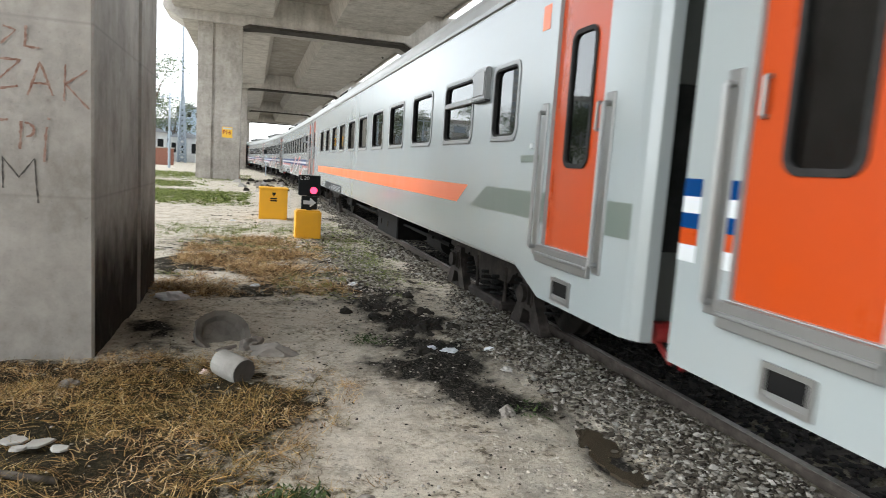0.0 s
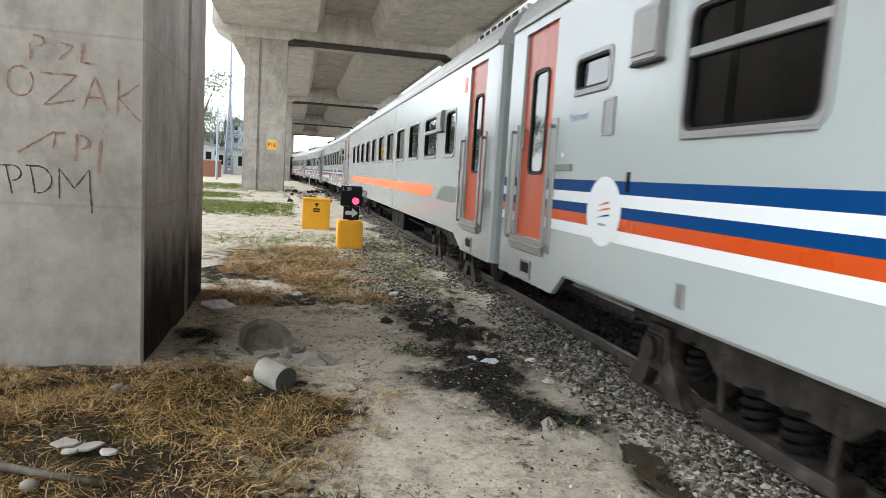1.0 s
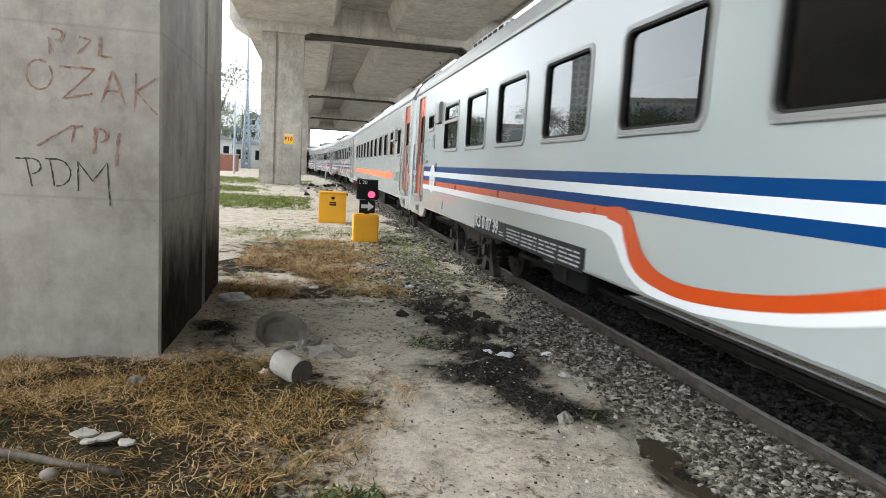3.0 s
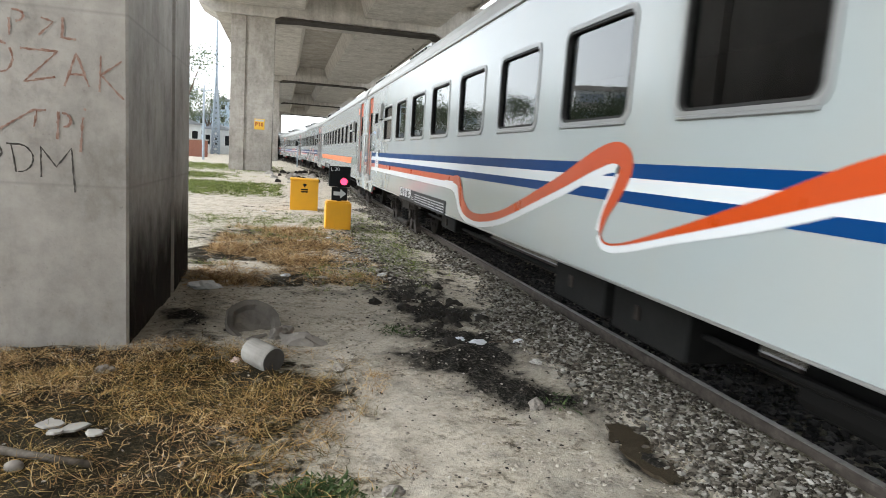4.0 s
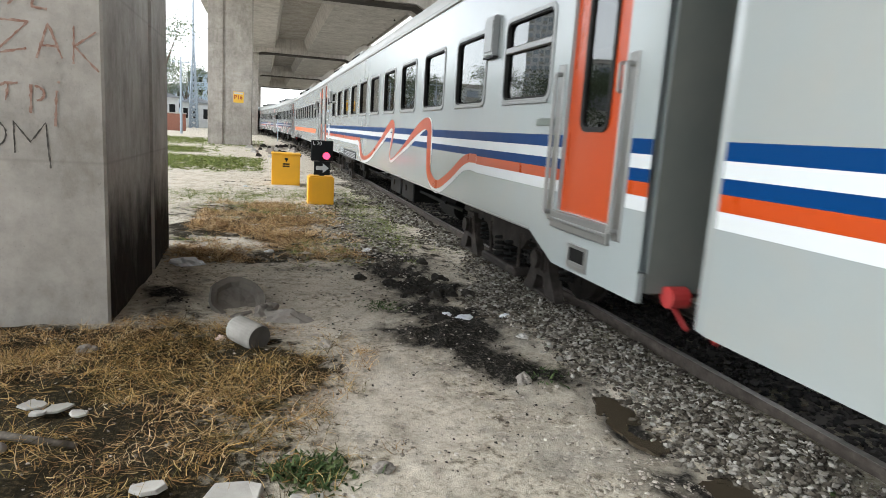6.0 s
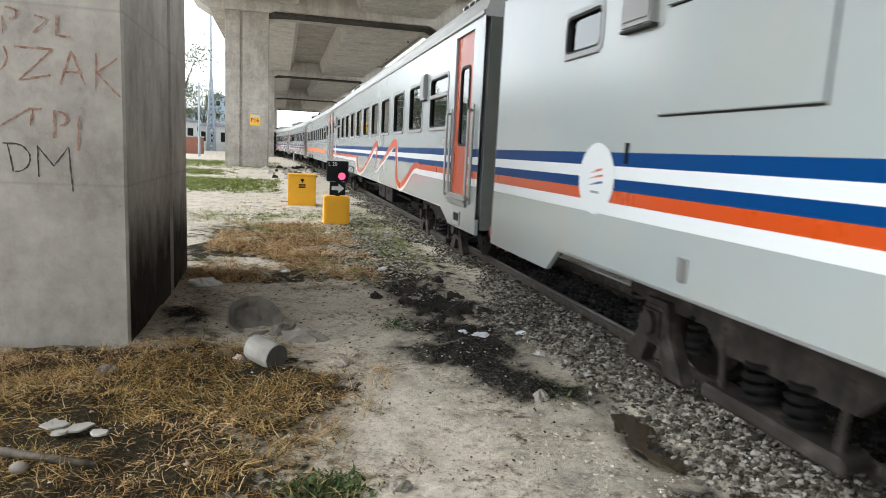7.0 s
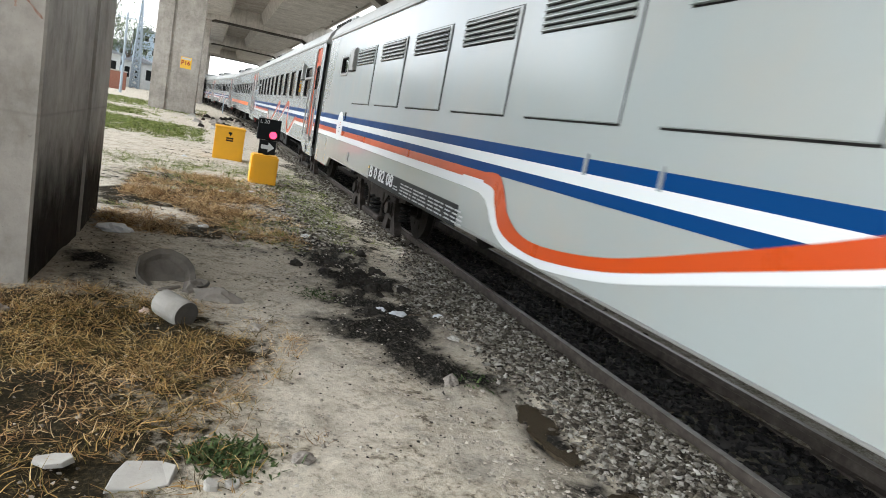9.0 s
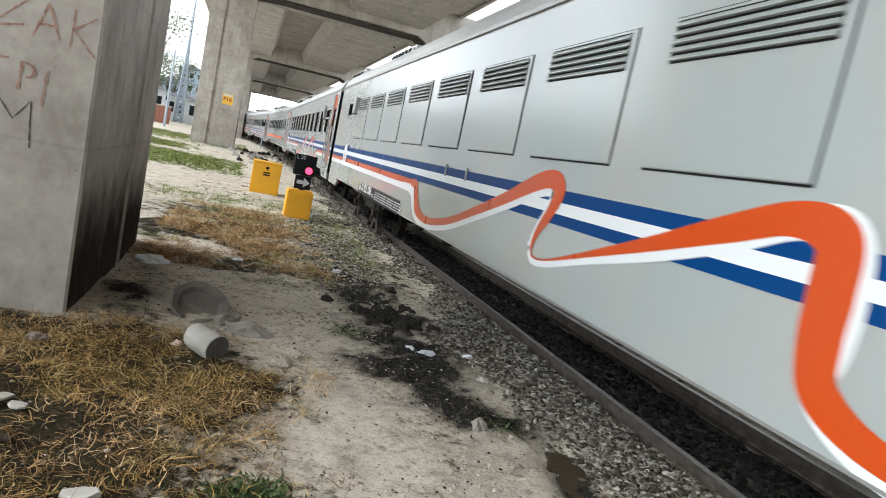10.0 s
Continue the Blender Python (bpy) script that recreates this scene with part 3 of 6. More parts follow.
scrawl("graffiti_red", [
    oval(-1.93, 2.13, 0.085, 0.105, 60, 400),
    [(-1.80, 2.20), (-1.56, 2.20), (-1.78, 1.97), (-1.58, 2.02)],
    [(-1.52, 1.96), (-1.44, 2.20), (-1.36, 1.97)], [(-1.49, 2.05), (-1.38, 2.05)],
    [(-1.28, 2.20), (-1.29, 1.94)], [(-1.14, 2.17), (-1.28, 2.06), (-1.13, 1.90)],
    [(-1.95, 1.62), (-1.72, 1.78), (-1.64, 1.78)], [(-1.70, 1.77), (-1.72, 1.66)],
    [(-1.56, 1.78), (-1.57, 1.58)], oval(-1.53, 1.72, 0.05, 0.05, -90, 100, 8),
    [(-1.40, 1.75), (-1.42, 1.50)], [(-1.39, 1.80), (-1.385, 1.815)],
    [(-1.86, 2.40), (-1.86, 2.28)], oval(-1.82, 2.42, 0.05, 0.04, -90, 120, 8),
    [(-1.66, 2.42), (-1.58, 2.40), (-1.68, 2.30)], [(-1.52, 2.44), (-1.53, 2.30), (-1.44, 2.29)],
], 0.0085, SCRAWL_RED, "faded red chalk scrawl OZAK on the pier face")
scrawl("graffiti_dark", [
    [(-2.03, 1.53), (-1.99, 1.32)], [(-2.10, 1.52)] + oval(-1.99, 1.47, 0.06, 0.055, 90, -90, 8),
    [(-1.87, 1.53), (-1.84, 1.33)], [(-1.90, 1.53)] + oval(-1.83, 1.43, 0.10, 0.10, 80, -90, 10),
    [(-1.68, 1.30), (-1.68, 1.52), (-1.58, 1.38), (-1.48, 1.52), (-1.46, 1.20)],
], 0.0065, SCRAWL_DARK, "dark charcoal letters PDM on the pier face")

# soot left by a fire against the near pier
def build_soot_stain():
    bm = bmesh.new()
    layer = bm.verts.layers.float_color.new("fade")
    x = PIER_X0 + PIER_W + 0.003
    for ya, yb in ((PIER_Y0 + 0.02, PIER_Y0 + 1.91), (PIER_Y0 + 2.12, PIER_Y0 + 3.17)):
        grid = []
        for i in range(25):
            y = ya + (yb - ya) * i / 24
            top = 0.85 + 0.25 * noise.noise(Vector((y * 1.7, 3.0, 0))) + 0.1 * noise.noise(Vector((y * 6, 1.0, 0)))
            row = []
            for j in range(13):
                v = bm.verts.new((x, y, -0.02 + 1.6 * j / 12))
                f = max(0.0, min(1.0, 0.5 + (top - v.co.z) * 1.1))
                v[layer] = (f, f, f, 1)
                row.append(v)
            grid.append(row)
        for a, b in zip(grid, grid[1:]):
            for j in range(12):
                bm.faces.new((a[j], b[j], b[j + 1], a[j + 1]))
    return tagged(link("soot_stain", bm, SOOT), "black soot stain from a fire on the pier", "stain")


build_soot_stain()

# pier number plate
plate = thing("pier_sign", "small yellow number plate P16 on the pier", "sign", m=pose(-1.62, PIER_Y0 + PIER_STEP - 0.012, 3.18))
part("plate", boxed(-0.33, 0.33, -0.01, 0.01, -0.36, 0.36, bevel=0.006), SIGNY, plate)
part("header", boxed(-0.28, 0.28, -0.016, -0.012, 0.20, 0.31), WHITE, plate, "white header strip")
lettering("number", "P16", 0.36, Matrix.Translation((-0.29, -0.016, -0.2)) @ pose(0, 0, 0, 90, 0, 0), REDP, plate, bold=0.008)

# ---- track ----
def rail_outline(cx, z0):
    p = [(-0.065, 0), (0.065, 0), (0.065, 0.012), (0.012, 0.028), (0.012, 0.098), (0.034, 0.108), (0.034, 0.135), (0.026, 0.143), (-0.026, 0.143), (-0.034, 0.135), (-0.034, 0.108), (-0.012, 0.098), (-0.012, 0.028), (-0.065, 0.012)]
    return [(cx + x, z0 + z) for x, z in p]


def along_track(outline):
    """Sweep an outline (offset from the centre line, z) along the track."""
    bm, rows = bmesh.new(), []
    for y in [-40.0] + [BEND_Y + 6.0 * i for i in range(34)]:
        x, yy, a = track_at(y)
        c, sn = math.cos(radians(a)), math.sin(radians(a))
        rows.append([bm.verts.new((x + o * c, yy + o * sn, z)) for o, z in outline])
    n = len(outline)
    for a, b in zip(rows, rows[1:]):
        for i in range(n):
            bm.faces.new((a[i], a[(i + 1) % n], b[(i + 1) % n], b[i]))
    bm.faces.new(rows[0])
    bm.faces.new(rows[-1][::-1])
    bmesh.ops.recalc_face_normals(bm, faces=bm.faces)
    return bm


for cx in (-0.567, 0.567):
    r = thing("rail", "rusty dust-covered steel running rail", "rail", "track rails", "structure")
    part("rail_bar", along_track(rail_outline(cx, RAIL_TOP - 0.143)), RAIL, r)
    part("rail_head", along_track([(cx - 0.022, RAIL_TOP - 0.001), (cx + 0.03, RAIL_TOP - 0.001), (cx + 0.03, RAIL_TOP + 0.003), (cx - 0.022, RAIL_TOP + 0.003)]), RAILTOP, r, "worn running surface")

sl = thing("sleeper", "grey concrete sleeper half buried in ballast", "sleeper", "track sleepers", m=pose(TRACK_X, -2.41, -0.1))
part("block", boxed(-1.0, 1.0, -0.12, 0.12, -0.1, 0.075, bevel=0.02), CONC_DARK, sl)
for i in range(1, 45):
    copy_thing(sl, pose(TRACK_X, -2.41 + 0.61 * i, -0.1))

clip = thing("rail_clip", "rusty coiled spring clip on the rail foot", "rail clip", "rail clips", m=pose(TRACK_X - 0.567 - 0.090, -2.36, 0.025))
bm = bmesh.new()
for dy in (-0.018, 0.018):
    tube(bm, [(-0.02 + 0.046 * math.cos(radians(200 - 220 * i / 12)), dy + 0.012 * i / 12, 0.0 + 0.044 * math.sin(radians(200 - 220 * i / 12))) for i in range(13)], 0.010)
part("spring", bm, RAIL, clip)
part("shoulder", boxed(-0.035, 0.03, -0.04, 0.04, -0.035, -0.01, bevel=0.008), RAIL, clip)
for i in range(1, 40):
    copy_thing(clip, pose(TRACK_X - 0.567 - 0.090, -2.36 + 0.61 * i, 0.025))
for i in range(0, 20):
    copy_thing(clip, pose(TRACK_X + 0.567 + 0.085, -2.36 + 0.61 * i, 0.025, 0, 0, 180))


# ---- train ----
SPEED, COACH_L, HALF = 3.55, 20.8, 1.485
Z_SILL, Z_GUT = 0.90, 3.12


def side_wall(openings):
    """Both wall faces of the near side with openings cut through, in the coach's space (front end at y = 0, rear at -L)."""
    bm = bmesh.new()
    ys = sorted({0.0, COACH_L, *[s for o in openings for s in o[:2]]})
    zs = sorted({Z_SILL, Z_GUT, *[z for o in openings for z in o[2:]]})
    vs = {}

    def v(x, s, z):
        k = (x, round(s, 4), round(z, 4))
        if k not in vs:
            vs[k] = bm.verts.new((x, -s, z))
        return vs[k]
    for x in (-HALF, -HALF + 0.06):
        for a, b in zip(ys, ys[1:]):
            for c, d in zip(zs, zs[1:]):
                ms, mz = (a + b) / 2, (c + d) / 2
                if not any(o[0] < ms < o[1] and o[2] < mz < o[3] for o in openings):
                    bm.faces.new((v(x, a, c), v(x, b, c), v(x, b, d), v(x, a, d)))
    for s0, s1, z0, z1 in openings:
        c = [(s0, z0), (s1, z0), (s1, z1), (s0, z1)]
        for (sa, za), (sb, zb) in zip(c, c[1:] + c[:1]):
            bm.faces.new([bm.verts.new(p) for p in ((-HALF, -sa, za), (-HALF, -sb, zb), (-HALF + 0.06, -sb, zb), (-HALF + 0.06, -sa, za))])
    for x, z in ((-HALF, Z_SILL),):
        bm.faces.new([bm.verts.new(p) for p in ((x, 0, z), (x, -COACH_L, z), (x + 0.06, -COACH_L, z), (x + 0.06, 0, z))])
    bmesh.ops.remove_doubles(bm, verts=bm.verts, dist=1e-4)
    bmesh.ops.recalc_face_normals(bm, faces=bm.faces)
    return bm


def roof_outline():
    pts = [(-HALF, 3.07), (-HALF - 0.004, 3.12), (-1.43, 3.27), (-1.30, 3.42), (-1.05, 3.57), (-0.6, 3.72), (0, 3.78)]
    return pts + [(-x, z) for x, z in pts[-2::-1]]


def add_window(coach, s0, s1, z0, z1, bar=False, far=False, rad=0.09):
    """Aluminium frame with rounded corners, tinted pane and, on some, a vent bar; outer size given."""
    y0, y1, x = -s1, -s0, -HALF
    bm = bmesh.new()
    ring(bm, round_rect(y0, y1, z0, z1, rad), round_rect(y0 + 0.036, y1 - 0.036, z0 + 0.036, z1 - 0.034, rad * 0.85), x - 0.008, x + 0.05)
    w = part("window", bm, ALU, coach)
    part("pane", boxed(x + 0.028, x + 0.034, y0 + 0.03, y1 - 0.03, z0 + 0.03, z1 - 0.03), GLASS, w, "dark tinted glass")
    bm = bmesh.new()
    ring(bm, round_rect(y0 + 0.034, y1 - 0.034, z0 + 0.034, z1 - 0.032, rad * 0.85), round_rect(y0 + 0.056, y1 - 0.056, z0 + 0.054, z1 - 0.052, rad * 0.75), x - 0.002, x + 0.027)
    part("seal", bm, RUBBER, w)
    bm = boxed(x - 0.018, x + 0.0, y0 + 0.05, y1 - 0.05, z0 - 0.010, z0 + 0.014, bevel=0.005)
    part("sill", bm, ALU, w)
    if bar:
        zb = z0 + (z1 - z0) * 0.62
        part("vent_bar", boxed(x - 0.012, x + 0.03, y0 + 0.05, y1 - 0.05, zb - 0.025, zb + 0.03, bevel=0.008), ALU, w)
    if far:
        w2 = same_mesh("window", w, coach, Matrix.Translation((0, -(s0 + s1), 0)) @ Matrix.Rotation(math.pi, 4, "Z"))
        part("pane", boxed(x - 0.004, x + 0.002, y0 + 0.03, y1 - 0.03, z0 + 0.03, z1 - 0.03), BLACK, w2, "dark tinted glass")
    return w


def add_door(coach, s0, s1, rear=False):
    """Orange plug door set a little back, with a long rounded window, sill plate, grab rails and a step hole below."""
    x, y0, y1 = -HALF, -s1, -s0
    d0, d1 = (y0 + 0.20, y1 - 0.21)
    bm = bmesh.new()
    ring(bm, round_rect(y0, y1, 1.13, 3.0, 0.012), round_rect(d0, d1, 1.72, 2.62, 0.07), x + 0.03, x + 0.055)
    d = part("door", bm, ORANGE, coach, "bright orange passenger door")
    bm = bmesh.new()
    ring(bm, round_rect(d0 - 0.02, d1 + 0.02, 1.70, 2.64, 0.085), round_rect(d0 + 0.012, d1 - 0.012, 1.732, 2.608, 0.06), x + 0.018, x + 0.04)
    part("window_seal", bm, RUBBER, d)
    part("pane", boxed(x + 0.036, x + 0.042, d0, d1, 1.72, 2.62), GLASS, d, "dark tinted glass")
    bm = bmesh.new()
    yh = y0 + 0.07 if rear else y1 - 0.07
    rod(bm, (x + 0.0, yh, 1.95), (x + 0.0, yh, 2.12), 0.012)
    rod(bm, (x + 0.0, yh, 1.95), (x + 0.035, yh, 1.95), 0.012)
    rod(bm, (x + 0.0, yh, 2.12), (x + 0.035, yh, 2.12), 0.012)
    part("handle", bm, STEEL, d)
    bm = boxed(x - 0.035, x + 0.05, y0 - 0.03, y1 + 0.03, 1.0, 1.125, bevel=0.006)
    part("door_sill", bm, STEEL, coach, "worn steel sill plate")
    part("tread", boxed(x - 0.05, x + 0.02, y0 - 0.02, y1 + 0.02, 1.055, 1.075, bevel=0.004), ALU, coach)
    for y in (y0 - 0.10, y1 + 0.10):
        bm = bmesh.new()
        box(bm, x - 0.012, x + 0.004, y - 0.045, y + 0.045, 1.04, 2.17, bevel=0.005)
        g = part("grab_rail", bm, STEEL, coach, "steel grab rail on a backing plate")
        bm = bmesh.new()
        rod(bm, (x - 0.055, y, 1.10), (x - 0.055, y, 2.10), 0.016)
        for z in (1.10, 2.10):
            rod(bm, (x - 0.055, y, z), (x, y, z), 0.016)
        part("bar", bm, ALU, g)
    ym = (y0 + y1) / 2
    bm = bmesh.new()
    ring(bm, round_rect(ym - 0.15, ym + 0.13, 0.755, 0.925, 0.01), round_rect(ym - 0.12, ym + 0.10, 0.78, 0.90, 0.008), x - 0.012, x + 0.01)
    st = part("step_hole", bm, STEEL, coach, "steel-edged step opening in the skirt")
    # Near-black plate on the closed skirt paints the dark inside of a step hole.
    part("recess", boxed(x - 0.004, x + 0.004, ym - 0.12, ym + 0.10, 0.79, 0.90), UNDER, st)
    part("tread", boxed(x - 0.01, x + 0.01, ym - 0.12, ym + 0.10, 0.775, 0.805, bevel=0.003), ALU, st)


def strip(coach, name, material, s0, s1, z0, z1, off=0.003, slant0=0.0, slant1=0.0):
    """A painted stripe on the near side; the slants lean its ends."""
    bm = bmesh.new()
    x = -HALF - off
    n = max(1, int((s1 - s0) / 2))
    lo = [bm.verts.new((x, -(s0 + slant0 + (s1 + slant1 - s0 - slant0) * i / n), z0)) for i in range(n + 1)]
    hi = [bm.verts.new((x, -(s0 + (s1 - s0) * i / n), z1)) for i in range(n + 1)]
    for i in range(n):
        bm.faces.new((lo[i], lo[i + 1], hi[i + 1], hi[i]))
    return part(name, bm, material, coach)


RIBBON = [  # along, height, half width, white side
    (-0.25, 1.385, 0.042, 1.45), (0.0, 1.368, 0.065, 1.2), (0.11, 1.25, 0.085, 1.2), (0.24, 1.11, 0.08, 1.2), (0.52, 1.025, 0.05, 1.1), (0.92, 1.02, 0.043, 1),
    (1.6, 1.12, 0.04, 1), (2.4, 1.34, 0.045, 1), (3.0, 1.52, 0.055, 1), (3.5, 1.685, 0.07, 1), (3.78, 1.735, 0.07, 1), (3.92, 1.66, 0.075, 0.9), (3.84, 1.50, 0.06, 0.6),
    (3.70, 1.32, 0.035, 0.5), (3.66, 1.20, 0.02, 0.8),
]
RIBBON_2 = [
    (3.66, 1.20, 0.012, 0.8), (3.73, 1.145, 0.008, 0.8), (3.95, 1.165, 0.008, 0.8), (4.5, 1.315, 0.022, 0.8), (5.1, 1.49, 0.045, 1), (5.65, 1.66, 0.07, 0.8), (5.98, 1.745, 0.075, 0.3),
    (6.18, 1.69, 0.10, -0.6), (6.21, 1.50, 0.105, -0.9), (6.22, 1.30, 0.10, -0.8), (6.28, 1.12, 0.085, 0.1), (6.55, 1.01, 0.06, 0.8), (6.95, 1.02, 0.05, 1), (7.45, 1.17, 0.05, 1),
    (7.85, 1.33, 0.05, 1), (8.1, 1.39, 0.047, 1.3), (8.35, 1.395, 0.045, 1.45),
]


def ribbon(coach, s0, late=0.0):
    """The looping orange band with its white lining, painted across the stripes."""
    bm = bmesh.new()
    wedge = [(-0.7, 1.355), (-0.05, 1.36), (0.05, 1.25), (0.14, 1.11), (0.40, 1.0), (0.30, 0.965), (0.13, 0.99), (0.02, 1.06), (-0.07, 1.15), (-0.16, 1.215), (-0.30, 1.25), (-0.7, 1.262)]
    bm.faces.new([bm.verts.new((-HALF - 0.0040, -(s0 + s), z)) for s, z in wedge])
    part("ribbon_lining", bm, WHITE, coach)
    for pts in (RIBBON, RIBBON_2):
        pts = [(a + late * math.exp(-((a - 6.35) / 0.55) ** 4), *q) for a, *q in pts]
        fine = []
        for i in range(len(pts) - 1):
            p = [np.array(pts[max(0, min(len(pts) - 1, j))]) for j in (i - 1, i, i + 1, i + 2)]
            for k in range(8):
                t = k / 8
                fine.append(0.5 * (2 * p[1] + (p[2] - p[0]) * t + (2 * p[0] - 5 * p[1] + 4 * p[2] - p[3]) * t * t + (3 * p[1] - p[0] - 3 * p[2] + p[3]) * t ** 3))
        fine.append(np.array(pts[-1]))
        for name, material, off in (("ribbon_lining", WHITE, 0.0045), ("ribbon", ORANGE, 0.006)):
            bm, prev = bmesh.new(), None
            for i, f in enumerate(fine):
                d = fine[min(i + 1, len(fine) - 1)][:2] - fine[max(i - 1, 0)][:2]
                d = d / (np.linalg.norm(d) + 1e-9)
                n = np.array([d[1], -d[0]])
                w = max(f[2], 0.004)
                a, b = (-w, w) if name == "ribbon" else ((-w + min(0, f[3]) * 0.062 + 0.004), w + max(0, f[3]) * 0.062 - 0.004)
                cur = [bm.verts.new((-HALF - off, -(s0 + f[0] + n[0] * o), f[1] + n[1] * o)) for o in (a, b)]
                if prev:
                    bm.faces.new((prev[0], prev[1], cur[1], cur[0]))
                prev = cur
            part(name, bm, material, coach)


def side_text(x, s, z):
    return Matrix(((0, 0, -1, x), (-1, 0, 0, -s), (0, 1, 0, z), (0, 0, 0, 1)))


def split_letters(ob):
    """Give each character of a lettering its own mesh object."""
    me, parent = ob.data, ob.parent
    bm = bmesh.new()
    bm.from_mesh(me)
    left = set(bm.faces)
    groups = []
    while left:
        stack, got = [left.pop()], []
        while stack:
            f = stack.pop()
            got.append(f)
            for v in f.verts:
                for g in v.link_faces:
                    if g in left:
                        left.remove(g)
                        stack.append(g)
        groups.append(got)
    for got in groups:
        vs, faces = {}, []
        for f in got:
            faces.append([vs.setdefault(v.index, len(vs)) for v in f.verts])
        pos = [tuple(bm.verts[k].co) for k in vs] if bm.verts.ensure_lookup_table() is None else []
        m2 = bpy.data.meshes.new("digit")
        m2.from_pydata(pos, [], faces)
        m2.materials.append(me.materials[0])
        o = new("digit", m2)
        o.parent = parent
    bm.free()
    bpy.data.objects.remove(ob)


def number_board(coach, text, s0, s1, width=1.0):
    b = part("number_board", boxed(-HALF - 0.012, -HALF + 0.01, -s1, -s0, 0.885, 1.082, bevel=0.004), BLACK, coach, "black board with white coach number")
    if text:
        split_letters(lettering("digit", text, 0.20, side_text(-HALF - 0.0125, s0 + 0.05, 0.905), WHITE, b, width=width, bold=0.004))
    rnd = random.Random(text)
    x = -HALF - 0.014
    spans_ = [(s0 + width + 0.12, s0 + width + 0.30, 2)] + [(s0 + width + 0.40 + 0.5 * i, s0 + width + 0.40 + 0.5 * i + 0.44, 4) for i in range(int(round((s1 - s0 - width - 0.42) / 0.5)))]
    for a, e, rows_ in spans_:
        for r in range(rows_):
            z = 1.035 - r * (0.036 if rows_ == 4 else 0.03) - (0.06 if rows_ == 2 else 0)
            s = a
            while s < e - 0.03:
                w = rnd.uniform(0.10, 0.22)
                part("small_print", boxed(x, x + 0.002, -min(s + w, e), -s, z - 0.009, z + 0.006), PRINT, b)
                s += w + rnd.uniform(0.02, 0.05)
    if text.startswith("B"):
        part("marker", boxed(-HALF - 0.014, -HALF, -s0 + 0.005, -s0 + 0.035, 1.04, 1.075), SIGNY, coach, "small yellow corner mark")


def coil(c, z0, z1, R, r, turns):
    bm, n = bmesh.new(), int(turns * 12)
    tube(bm, [(c[0] + R * math.cos(2 * math.pi * turns * i / n), c[1] + R * math.sin(2 * math.pi * turns * i / n), z0 + (z1 - z0) * i / n) for i in range(n + 1)], r, 5)
    return bm


